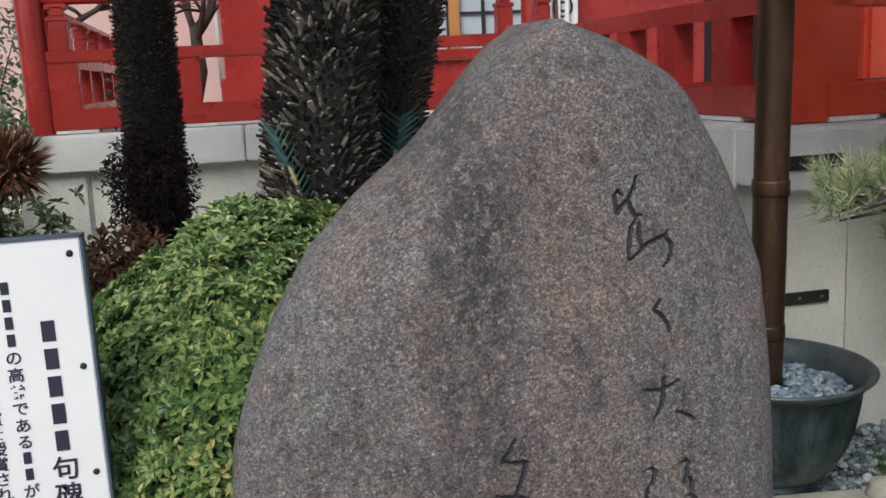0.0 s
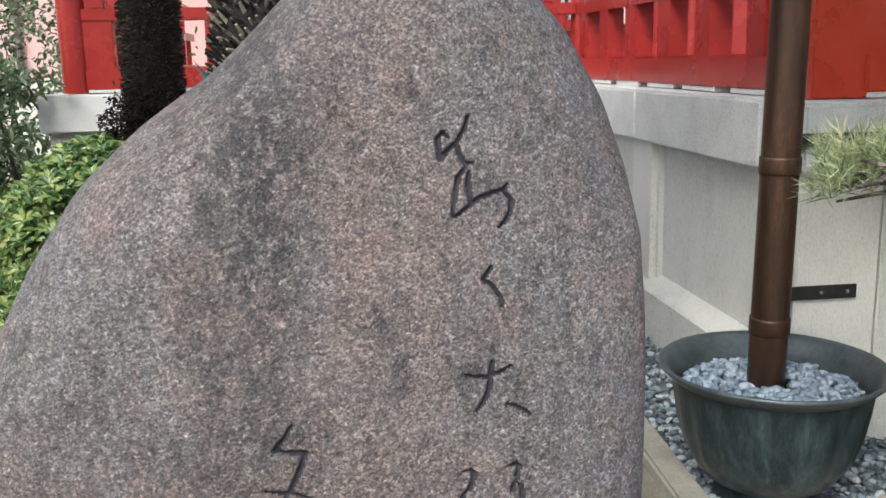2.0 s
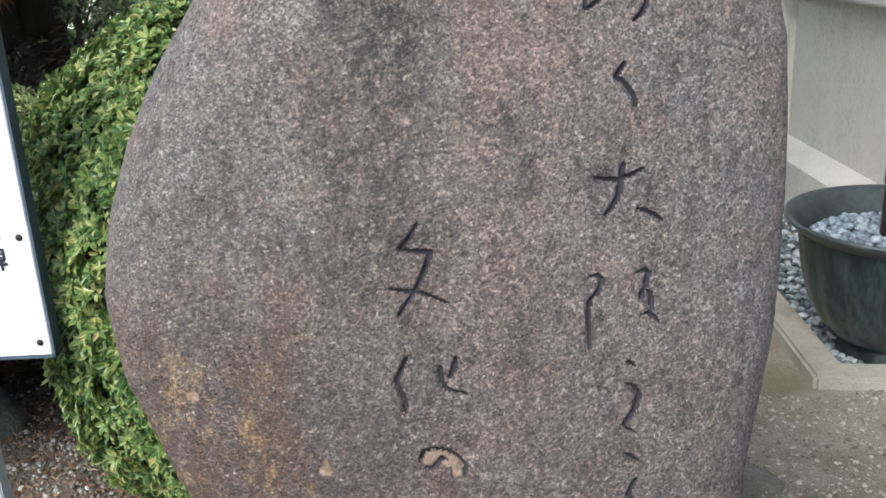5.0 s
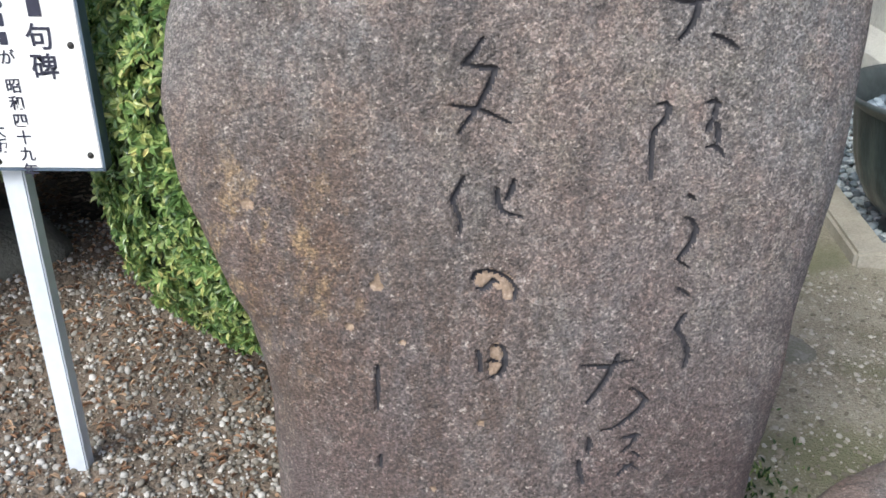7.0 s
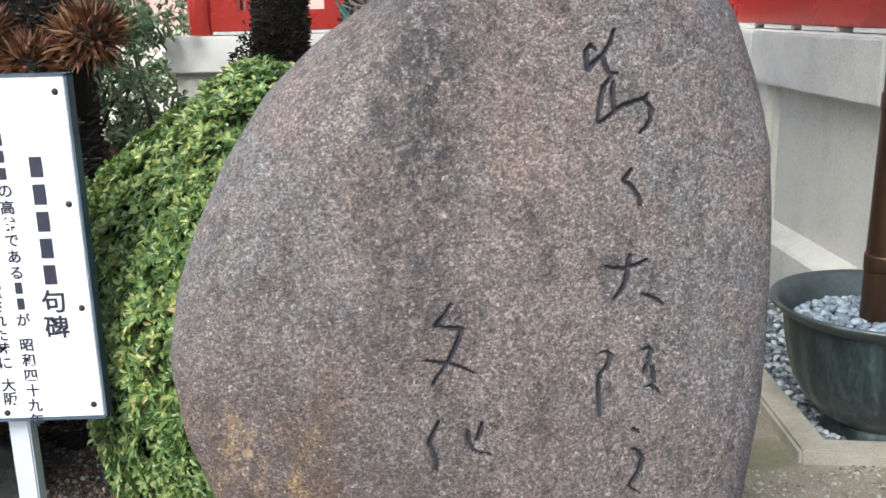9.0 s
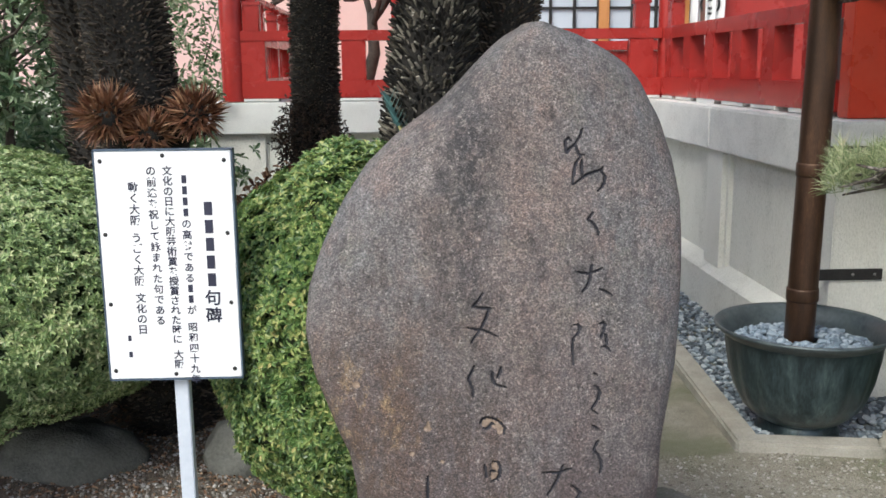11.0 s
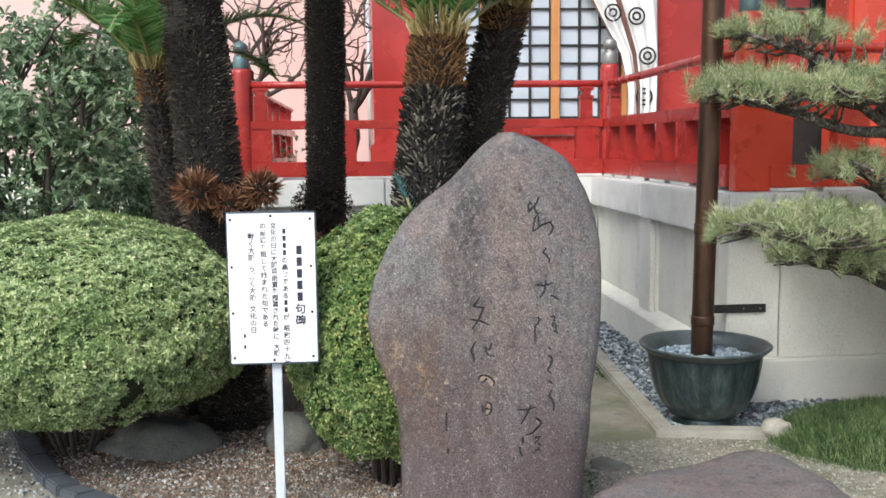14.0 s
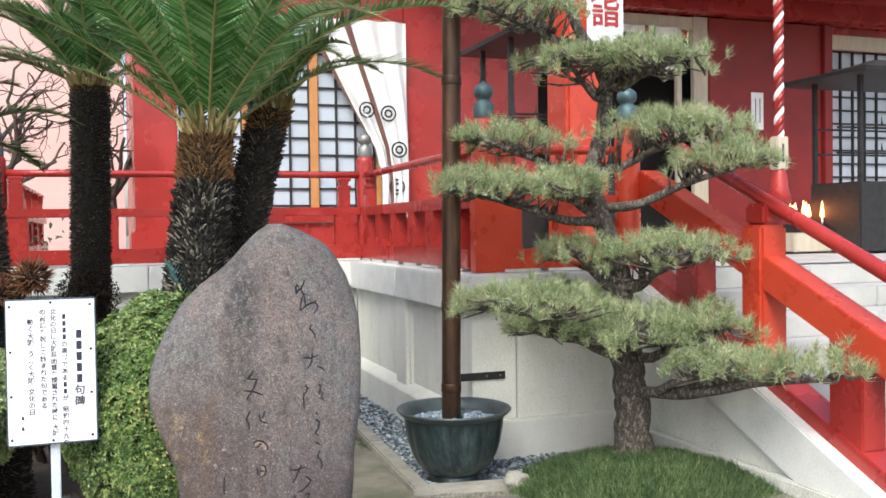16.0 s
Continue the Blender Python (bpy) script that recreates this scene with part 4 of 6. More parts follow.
def pole():
    ob = thing("bronze_pole", "tall brown bronze downpipe standing in the bowl", "pipe", (BX - 0.02, BY, 0.27))
    lean = lambda z: (BX - 0.02 + 0.015 * (z - 0.3), BY)
    part("shaft", tube([(*lean(z), z) for z in np.linspace(0.24, 6.0, 24)], [0.064 - 0.0005 * z for z in np.linspace(0.24, 6.0, 24)], 28), BRONZE, ob)
    for z in (0.545, 1.095, 2.6, 4.1):
        x, y = lean(z)
        part("collar", lathe([(0.060, -0.028), (0.067, -0.028), (0.0685, -0.022), (0.0685, 0.022), (0.067, 0.030), (0.060, 0.030)], 32, None, (x, y, z)), BRONZE, ob, "raised joint ring")
    for z, reach, wide in ((0.53, 2.57, 0.055), (1.135, 2.56, 0.06)):
        x, y = lean(z)
        bm = bmesh.new()
        box(bm, x + 0.19, reach, FRONT + (0.026 if z < 1 else -0.064) - 0.012, FRONT + (0.026 if z < 1 else -0.064), z - wide / 2, z + wide / 2, 0.002)
        wall_y = FRONT + (0.02 if z < 1 else -0.07)
        tube([(x + 0.05, y + 0.02, z), (x + 0.10, y + 0.12, z), (x + 0.2, wall_y - 0.006, z)], [0.014, 0.012, 0.012], 8, bm)
        if z > 1:
            box(bm, SIDE - 0.085, SIDE - 0.06, FRONT + 0.02, FRONT + 0.1, z - wide / 2, z + wide / 2, 0.002)
            tube([(x + 0.03, y + 0.05, z), (SIDE - 0.07, FRONT + 0.03, z)], [0.012, 0.012], 8, bm)
        bracket = part("bracket", finish(bm), BLACK_METAL, ob, "black iron wall bracket")
        for q in (0.62, 0.9):
            bm = bmesh.new()
            bmesh.ops.create_uvsphere(bm, u_segments=8, v_segments=5, radius=0.008, matrix=Matrix.Translation((x + 0.19 + (reach - x - 0.19) * q, wall_y - 0.006, z)))
            part("bolt", finish(bm, True), GREY_METAL, bracket, "steel bolt")


pole()

# concrete edging round the pebble bed
edging = thing("concrete_edging", "worn concrete edging strip round the pebble bed", "edging", (1.66, 2.8, -0.08), kind="structure")
turn_side, turn_front = pose(1.645, 2.82, 0, 0, 0, -3.0), pose(1.645, 2.82, 0, 0, 0, -9.0)
for y0, y1 in ((0.0, 1.4), (1.406, 2.8), (2.806, 4.1)):
    part("edging_block", finish(box(bmesh.new(), 0, 0.12, y0, y1, -0.2, -0.042, 0.012, turn_side)), EDGE_CONCRETE, edging)
for x0, x1 in ((0.03, 0.62), (0.626, 1.3)):
    part("edging_block", finish(box(bmesh.new(), x0, x1, 0.004, 0.125, -0.2, -0.050, 0.012, turn_front)), EDGE_CONCRETE, edging)
part("footing_block", bevel_box(1.83, 2.19, 2.90, 3.2, -0.2, -0.09, 0.015), EDGE_CONCRETE, edging, "small concrete footing under the bowl")
n = 3800
px, py = rng.uniform(1.80, 2.25, n), 2.94 + 4.0 * rng.uniform(0, 1, n) ** 1.6
extra = 1300
px = np.concatenate([px, rng.uniform(2.25, 3.1, extra)])
py = np.concatenate([py, rng.uniform(2.86, 3.42, extra)])
tagged(part("pebble_bed", pebbles(np.stack([px, py, -0.085 + rng.uniform(-0.02, 0.012, n + extra)], 1), rng.uniform(0.014, 0.028, n + extra)), PEBBLE,
            label="blue-grey river pebbles along the platform foot"), category="pebbles", kind="stuff")


# ---- slate curb of the planting bed ----
def curb_stones():
    ob = thing("bed_curb", "curved curb of dark slate blocks round the bed", "curb", (-0.98, 1.71, 0), kind="structure")
    line = smooth_line(CURB, 0.02)
    run = np.concatenate([[0], np.cumsum(np.hypot(*np.diff(line, axis=0).T))])
    s, k = 0.3, 0
    while s < run[-1] - 0.05:
        size = 0.145 + 0.045 * rng.random()
        a = np.array([np.interp(s, run, line[:, i]) for i in (0, 1)])
        b = np.array([np.interp(min(s + size, run[-1]), run, line[:, i]) for i in (0, 1)])
        s += size + 0.003
        d = b - a
        m = pose(*((a + b) / 2), 0.0, rng.normal(0, 2), rng.normal(0, 2), math.degrees(math.atan2(d[1], d[0])) + rng.normal(0, 2))
        h = 0.036 + 0.010 * rng.random()
        bm = box(bmesh.new(), -size / 2, size / 2, -0.058, 0.050, -0.12, h, 0.009, m)
        part("curb_block", finish(bm), DARK_CURB, ob)


curb_stones()


PATH_GRIT = surface("pale_sand_grit", [(0.12, (0.11, 0.098, 0.075)), (0.5, (0.23, 0.21, 0.17)), (0.92, (0.46, 0.44, 0.40))], 9, 90, 0.3, 0.9, 0.1, per="island", spread=0.7)
BED_GRIT = surface("brown_grey_grit", [(0.12, (0.078, 0.066, 0.054)), (0.42, (0.165, 0.150, 0.128)), (0.66, (0.26, 0.25, 0.232)), (0.95, (0.46, 0.45, 0.435))], 9, 90, 0.3, 0.85, 0.1, per="island", spread=0.9)


def bed_loose():
    """Gravel before the curb, grit and dry leaves on the soil, moss-side stones."""
    n = 15000
    x, y = rng.uniform(-3.0, 1.0, n), rng.uniform(-0.6, 3.2, n)
    ok = np.array([not inside_bed(a, b) and not (0.05 < a < 0.9 and 1.0 < b < 1.5) for a, b in zip(x, y)])
    x, y = x[ok], y[ok]
    z = np.array([height(a, b) for a, b in zip(x, y)]) + rng.uniform(0.0, 0.008, len(x))
    tagged(part("gravel", pebbles(np.stack([x, y, z], 1), rng.uniform(0.005, 0.013, len(x)), 0.7, 5), GRAVEL, label="pale mixed gravel on the yard"), category="gravel", kind="stuff")
    n = 33000
    x, y = 0.4 - 2.6 * rng.uniform(0, 1, n) ** 1.3, 1.32 + 1.7 * rng.uniform(0, 1, n) ** 1.4
    ok = np.array([inside_bed(a, b) for a, b in zip(x, y)])
    x, y = x[ok], y[ok]
    z = np.array([bed_height(a, b) for a, b in zip(x, y)]) + 0.002
    tagged(part("bed_grit", pebbles(np.stack([x, y, z], 1), rng.uniform(0.08, 1, len(x)) ** 3.2 * 0.010 + 0.0030, 0.7, 5), BED_GRIT, label="small stones scattered over the soil"), category="grit", kind="stuff")
    n = 7500
    x, y = rng.uniform(-2.4, 0.6, n), 1.45 + 1.9 * rng.uniform(0, 1, n) ** 0.8
    ok = np.array([inside_bed(a, b) for a, b in zip(x, y)])
    x, y = x[ok], y[ok]
    z = np.array([bed_height(a, b) for a, b in zip(x, y)]) + 0.008
    k = len(x)
    along = np.stack([rng.normal(0, 1, k), rng.normal(0, 1, k), rng.normal(0, 0.25, k)], 1)
    up = np.stack([rng.normal(0, 0.5, k), rng.normal(0, 0.5, k), np.ones(k)], 1)
    tagged(part("leaf_litter", leaves(np.stack([x, y, z], 1), along, up, rng.uniform(0.010, 0.028, k), rng.uniform(0.005, 0.011, k), 0.5), DEAD, label="dry brown fallen leaves on the soil"), category="fallen leaves", kind="stuff")
    n = 20000
    x, y = rng.uniform(0.85, 2.6, n), rng.uniform(1.2, 2.8, n)
    z = np.array([height(a, b) for a, b in zip(x, y)])
    tagged(part("path_grit", pebbles(np.stack([x, y, z], 1), rng.uniform(0.1, 1, n) ** 5 * 0.010 + 0.0016, 0.7, 5), PATH_GRIT, label="fine pale grit on the sandy path"), category="grit", kind="stuff")


bed_loose()


def rock(name, label, at, size, material, seed, flat=1.0):
    bm = bmesh.new()
    bmesh.ops.create_icosphere(bm, subdivisions=4, radius=1)
    for v in bm.verts:
        d = v.co.copy()
        k = 1 + 0.28 * noise.noise(d * 1.3 + Vector((seed, 0, 0))) + 0.08 * noise.noise(d * 5 + Vector((0, seed, 0)))
        c = Vector((d.x * size[0], d.y * size[1], d.z * size[2])) * k
        if flat < 1 and c.z > size[2] * flat:
            c.z = size[2] * flat + (c.z - size[2] * flat) * 0.15
        v.co = c + Vector(at)
    return tagged(part(name, finish(bm, True), material, label=label), category="rock")


rock("boulder", "dark low boulder half sunk in the bed", (-1.12, 2.66, 0.03), (0.30, 0.20, 0.15), BOULDER, 2)
rock("boulder", "dark low boulder half sunk in the bed", (-0.40, 2.62, 0.03), (0.17, 0.15, 0.15), BOULDER, 6)
rock("stepping_stone", "small flat mossy grey stone beside the monument", (1.22, 2.28, -0.10), (0.12, 0.16, 0.09), MOSSY, 9, 0.55)
rock("corner_stone", "small rounded grey rock against the edging", (2.33, 2.77, -0.05), (0.09, 0.07, 0.06), EDGE_CONCRETE, 4)


# ---- plants ----
def ellipsoid_points(n, c, r, low=-1.0, lump=0.12, freq=2.2, seed=0.0):
    d = unit(rng.normal(0, 1, (n * 2, 3)))
    d = d[d[:, 2] > low][:n]
    k = 1 + lump * sway(d, freq, seed) + 0.04 * sway(d, freq * 4, seed + 3)
    return np.array(c) + d * np.array(r) * k[:, None], unit(d / np.array(r))


def clipped_bush(name, label, c, r, count, material, size, seed, flat_low=-0.75):
    ob = thing(name, label, "bush", (c[0], c[1], 0.0), group="clipped azaleas")
    p, nrm = ellipsoid_points(count // 6, c, r, flat_low, 0.09, 2.3, seed)
    p = p - nrm * (rng.random((len(p), 1)) ** 2 * 0.05)
    gap = sway(p, 5.0, seed + 8) > -0.52
    p, nrm = p[gap], nrm[gap]
    # shoots end in rosettes of six leaves
    axis = unit(nrm + rng.normal(0, 0.30, p.shape) + np.array([0, 0, 0.25]))
    side = unit(np.cross(axis, rng.normal(0, 1, p.shape)))
    other = np.cross(axis, side)
    bits = []
    for k in range(6):
        t = k * 1.047 + rng.uniform(-0.25, 0.25, (len(p), 1))
        out = side * np.cos(t) + other * np.sin(t)
        bits.append(leaves(p + out * 0.002, out + axis * rng.uniform(0.10, 0.65, (len(p), 1)), axis, rng.uniform(0.7, 1.2, len(p)) * size, rng.uniform(0.36, 0.46, len(p)) * size, 0.2))
    part("foliage", joined(*bits), material, ob, kind="stuff")
    # a dark solid shell stands in for the shade deep between the leaves
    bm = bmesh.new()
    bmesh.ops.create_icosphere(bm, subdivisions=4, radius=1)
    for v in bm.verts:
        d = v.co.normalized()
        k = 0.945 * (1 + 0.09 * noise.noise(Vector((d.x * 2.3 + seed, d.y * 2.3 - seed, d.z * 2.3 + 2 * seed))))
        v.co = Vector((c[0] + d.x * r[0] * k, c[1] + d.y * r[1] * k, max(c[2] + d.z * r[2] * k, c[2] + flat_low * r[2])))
    part("shade_shell", finish(bm, True), INNER_SHADE, ob)
    for q in range(9):
        a = q * 2.4
        part("stem", tube([(c[0] + 0.06 * math.cos(a), c[1] + 0.06 * math.sin(a), -0.05), (c[0] + 0.2 * r[0] * math.cos(a), c[1] + 0.2 * r[1] * math.sin(a), c[2] * 0.4),
                           (c[0] + 0.55 * r[0] * math.cos(a), c[1] + 0.55 * r[1] * math.sin(a), c[2])], [0.016, 0.012, 0.006], 6), TWIG, ob)
    return ob


clipped_bush("azalea_bush", "large rounded clipped azalea with dense small leaves", (-1.55, 2.66, 0.71), (1.0, 0.82, 0.54), 156000, AZALEA_PALE, 0.0225, 1.0)
clipped_bush("azalea_bush", "egg-shaped clipped azalea with yellow-green leaves", (0.09, 2.03, 0.70), (0.45, 0.42, 0.60), 96000, AZALEA, 0.0225, 4.0, -0.86)


def shrub(name, label, c, r, count, material, size, seed, width=0.4, stems=7, lump=0.35, category="shrub"):
    """A loose shrub: stems, and leaves through its whole body."""
    ob = thing(name, label, category, (c[0], c[1], 0.0))
    p, nrm = ellipsoid_points(count, c, r, -1, lump, 2.6, seed)
    p = np.array(c) + (p - np.array(c)) * (0.35 + 0.65 * rng.random((len(p), 1)) ** 0.45)
    keep = sway(p, 3.2, seed + 5) > -0.22
    p, nrm = p[keep], nrm[keep]
    along = nrm * 0.6 + rng.normal(0, 0.7, (len(p), 3)) + np.array([0, 0, -0.15])
    face = nrm * 0.5 + np.array([0, 0, 0.9]) + rng.normal(0, 0.4, (len(p), 3))
    part("foliage", leaves(p, along, face, rng.uniform(0.6, 1.2, len(p)) * size, rng.uniform(0.8, 1.2, len(p)) * size * width), material, ob, kind="stuff")
    for q in range(stems):
        bm = bmesh.new()
        a = q * 2.4 + seed
        d = Vector((math.cos(a) * r[0], math.sin(a) * r[1], 0))
        top = Vector(c) + d * 0.6 + Vector((0, 0, r[2] * (0.2 + 0.5 * rng.random())))
        base = Vector((c[0], c[1], -0.1)) + d * 0.12
        bend = Vector(rng.normal(0, 0.06, 3))
        tube([base, base.lerp(top, 0.4) + bend, base.lerp(top, 0.75) - bend, top], [0.022, 0.017, 0.011, 0.004], 6, bm)
        for w in range(3):
            s = base.lerp(top, 0.5 + 0.15 * w)
            tube([s, s + Vector(rng.normal(0, 0.16, 3)) + Vector((0, 0, 0.12))], [0.008, 0.003], 5, bm)
        part("stem", finish(bm, True), TWIG, ob)


def evergreen(label, c, r, clumps, shoots, size, seed, stems=7):
    """A broad-leaved evergreen: crooked stems, limbs, and leaf whorls gathered in clumps with gaps between."""
    ob = thing("evergreen_tree", label, "tree", (c[0], c[1], 0.0))
    heart, _ = ellipsoid_points(clumps, c, r, -1, 0.3, 2.6, seed)
    heart = np.array(c) + (heart - np.array(c)) * (0.3 + 0.7 * rng.random((len(heart), 1)) ** 0.5)
    limbs = bmesh.new()
    for q in range(stems):
        a = q * 2.4 + seed
        top = Vector(c) + Vector((math.cos(a) * r[0] * 0.6, math.sin(a) * r[1] * 0.6, r[2] * (0.1 + 0.7 * rng.random())))
        base = Vector((c[0] + 0.25 * r[0] * math.cos(a), c[1] + 0.2 * r[1] * math.sin(a), -0.1))
        bend = Vector(rng.normal(0, 0.09, 3))
        way = [base, base.lerp(top, 0.35) + bend, base.lerp(top, 0.7) - bend, top]
        part("stem", tube(way, [0.034, 0.026, 0.017, 0.006], 8, bump=0.25), TWIG, ob)
    for h in heart:
        foot = Vector((c[0] + (h[0] - c[0]) * 0.45, c[1] + (h[1] - c[1]) * 0.45, h[2] - 0.28))
        tube([foot, foot.lerp(Vector(h), 0.5) + Vector(rng.normal(0, 0.04, 3)), Vector(h)], [0.011, 0.008, 0.003], 5, limbs)
    part("limb_tangle", finish(limbs, True), TWIG, ob, kind="stuff")
    p = np.repeat(heart, shoots, 0) + rng.normal(0, 0.105, (clumps * shoots, 3)) * [1, 1, 0.7]
    axis = unit(p - np.repeat(heart, shoots, 0) + rng.normal(0, 0.05, p.shape) + np.array([0, -0.03, 0.10]))
    side = unit(np.cross(axis, rng.normal(0, 1, p.shape)))
    other = np.cross(axis, side)
    bits = []
    for k in range(6):
        t = k * 1.047 + rng.uniform(-0.3, 0.3, (len(p), 1))
        out = side * np.cos(t) + other * np.sin(t)
        bits.append(leaves(p, out + axis * rng.uniform(-0.1, 0.7, (len(p), 1)), axis + 0.3 * np.array([0, 0, 1.0]), rng.uniform(0.7, 1.25, len(p)) * size, rng.uniform(0.36, 0.46, len(p)) * size, 0.2))
    part("foliage", joined(*bits), DEEP_GREEN, ob, kind="stuff")


evergreen("dark evergreen with glossy broad leaves and crooked stems", (-2.35, 4.3, 1.65), (1.05, 0.75, 1.15), 80, 24, 0.062, 2.0, 9)
evergreen("dark evergreen with glossy broad leaves and crooked stems", (-3.6, 4.1, 1.5), (1.0, 0.8, 1.3), 66, 22, 0.062, 5.0, 8)
evergreen("dark evergreen behind the cycads", (-1.75, 5.8, 0.9), (0.7, 0.6, 0.95), 42, 18, 0.066, 7.0, 6)
evergreen("dark evergreen mass before the neighbouring house", (-3.3, 6.9, 1.4), (1.9, 0.8, 1.35), 90, 24, 0.085, 13.0, 9)
shrub("low_shrub", "low green clipped shrub before the wall", (-0.55, 4.3, 0.42), (0.45, 0.4, 0.30), 3500, AZALEA, 0.035, 3.0)
shrub("low_shrub", "low green shrub before the wall", (0.15, 4.1, 0.45), (0.35, 0.35, 0.30), 2500, AZALEA, 0.035, 9.0)
shrub("russet_shrub", "low winter-russet shrub beside a cycad trunk", (-0.38, 3.9, 0.72), (0.3, 0.3, 0.3), 2200, RUSSET, 0.05, 6.0)
shrub("russet_shrub", "low winter-russet shrub between bush and cycads", (-0.75, 3.3, 0.6), (0.35, 0.3, 0.35), 2200, RUSSET, 0.05, 8.0)
shrub("far_hedge", "grey-green hedge beside the neighbouring house", (-2.6, 10.5, 1.3), (1.6, 0.6, 1.4), 7000, DEEP_GREEN, 0.10, 11.0)


def cycad(label, base, lean, height_m, r0, r1, scales, crown, fronds, reach, spin, wool=0.35, droop=1.2, spread=0.62, lift=0.85, scale=0.048, bark=None):
    ob = thing("cycad", label, "cycad palm", base, group="sago cycads")
    base, lean = Vector(base), Vector(lean)
    way = lambda t: base + Vector((lean.x * t + 0.35 * lean.x * t * t, lean.y * t, height_m * t))
    rad = lambda t: r0 + (r1 - r0) * t
    ts = np.linspace(0, 1, 18)
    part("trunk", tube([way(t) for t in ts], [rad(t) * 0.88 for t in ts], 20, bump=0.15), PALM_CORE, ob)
    # persistent leaf bases wind round the trunk
    k = np.arange(scales)
    t = (k + 0.5) / scales
    a = k * 2.39996
    c = np.array([way(q) for q in t])
    out = np.stack([np.cos(a), np.sin(a), np.zeros(scales)], 1)
    p = c + out * (np.array([rad(q) for q in t]) * 0.80)[:, None]
    along = out * rng.uniform(0.5, 1.1, (scales, 1)) + np.array([0, 0, lift]) + rng.normal(0, 0.20, (scales, 3))
    side = np.cross(out, [0, 0, 1.0])
    size = rng.uniform(0.7, 1.3, scales) * scale
    al = unit(along)
    w = (size * 0.21)[:, None]
    th = (size * 0.15)[:, None]
    nrm = np.cross(al, side)
    tip = p + al * size[:, None]
    cols = [p + side * w, p + nrm * th, p - side * w, p - nrm * th, tip + side * w * 0.45, tip + nrm * th * 0.5, tip - side * w * 0.45, tip - nrm * th * 0.5]
    v = np.stack(cols, 1).reshape(-1, 3)
    f = []
    for s in range(scales):
        o = s * 8
        f += [[o + q, o + (q + 1) % 4, o + 4 + (q + 1) % 4, o + 4 + q] for q in range(4)] + [[o + 4, o + 5, o + 6, o + 7]]
    cut = int(scales * (1 - wool))
    part("bark_stubble", (v[:cut * 8], f[:cut * 5], False), bark or PALM_BARK, ob, "dark upturned old leaf bases", "stuff")
    if wool > 0:
        part("crown_wool", (v[cut * 8:], [[i - cut * 8 for i in q] for q in f[cut * 5:]], False), PALM_WOOL, ob, "rust-brown woolly young leaf bases", "stuff")
    if not crown:
        return ob
    top = way(1.0)
    stalks = bmesh.new()
    bits = []
    for q in range(fronds):
        az = spin + q * 2.39996
        up = 1.48 - spread * (q / fronds) ** 0.9
        ln = reach * (0.85 + 0.25 * rng.random())
        out = Vector((math.cos(az), math.sin(az), 0))
        steps = 14
        pts = []
        for s in range(steps + 1):
            u = s / steps
            pts.append(top + out * (0.06 + ln * (u * math.cos(up) + 0.38 * u ** 2.2 * (1 - math.cos(up)))) + Vector((0, 0, ln * (u * math.sin(up) - droop * 0.42 * u ** 2.6))))
        tube(pts, [0.011 * (1 - 0.8 * s / steps) for s in range(steps + 1)], 5, stalks)
        P = np.array(pts)
        m = 118
        u = np.linspace(0.10, 1, m)
        pos = np.stack([np.interp(u, np.linspace(0, 1, steps + 1), P[:, i]) for i in range(3)], 1)
        tan = unit(np.gradient(pos, axis=0))
        sd = unit(np.cross(tan, np.tile([0, 0, 1.0], (m, 1))))
        upv = np.cross(sd, tan)
        size = min(ln * 0.17, 0.21) * np.sin(np.clip(u * 1.05, 0, 1) * math.pi) ** 0.6 + 0.02
        for sg in (-1, 1):
            al = sd * sg * 0.85 + tan * 0.55 + upv * 0.28 + rng.normal(0, 0.05, (m, 3))
            bits.append(leaves(pos, al, upv, size, 0.020, blunt=False))
    m = 150
    az = rng.uniform(0, 6.283, m)
    ring = np.stack([np.cos(az), np.sin(az), np.zeros(m)], 1)
    root = np.array(top) + ring * r1 * rng.uniform(0.2, 0.95, (m, 1)) + np.array([0, 0, -0.02])
    part("crown_bud", leaves(root, ring * 0.45 + np.array([0, 0, 1.0]) + rng.normal(0, 0.15, (m, 3)), ring, rng.uniform(0.07, 0.15, m), 0.022), GOLDEN, ob, "pale golden scales round the crown", "stuff")
    part("stalk_crown", finish(stalks, True), STALK, ob, "yellow-green arching stalks")
    part("feather_crown", joined(*bits), FROND, ob, "glossy green feather fronds", "stuff")
    return ob


cycad("thick dark cycad trunk with russet tufts at its foot", (-0.78, 3.1, 0), (-0.20, 0.0, 0), 3.55, 0.205, 0.165, 11000, True, 20, 1.3, 0.4, 0.05, lift=0.2, scale=0.036, bark=PALM_DARK)
cycad("slender black cycad trunk with a feathery crown", (-0.31, 4.87, 0), (0.03, 0.0, 0), 2.74, 0.155, 0.150, 7500, True, 15, 1.45, 1.3, 0.02, 1.0, 1.15, lift=0.1, scale=0.032, bark=PALM_DARK)
cycad("stout cycad with a woolly brown top and arching fronds", (0.24, 3.05, 0), (0.14, 0.0, 0), 2.20, 0.235, 0.16, 5800, True, 25, 2.15, 0.1, 0.13, 0.95, 0.95, lift=0.6)
cycad("dark leaning cycad behind a stouter one", (0.38, 3.45, 0), (0.37, 0.0, 0), 2.42, 0.16, 0.14, 5200, True, 8, 1.0, 2.2, 0.06, lift=0.3, scale=0.04, bark=PALM_DARK)
cycad("short side stem of a thick cycad", (-1.02, 3.35, 0), (-0.14, 0.0, 0), 2.05, 0.12, 0.11, 2200, True, 11, 1.1, 2.0, 0.10, 1.1, 1.1, lift=0.3, scale=0.04, bark=PALM_DARK)


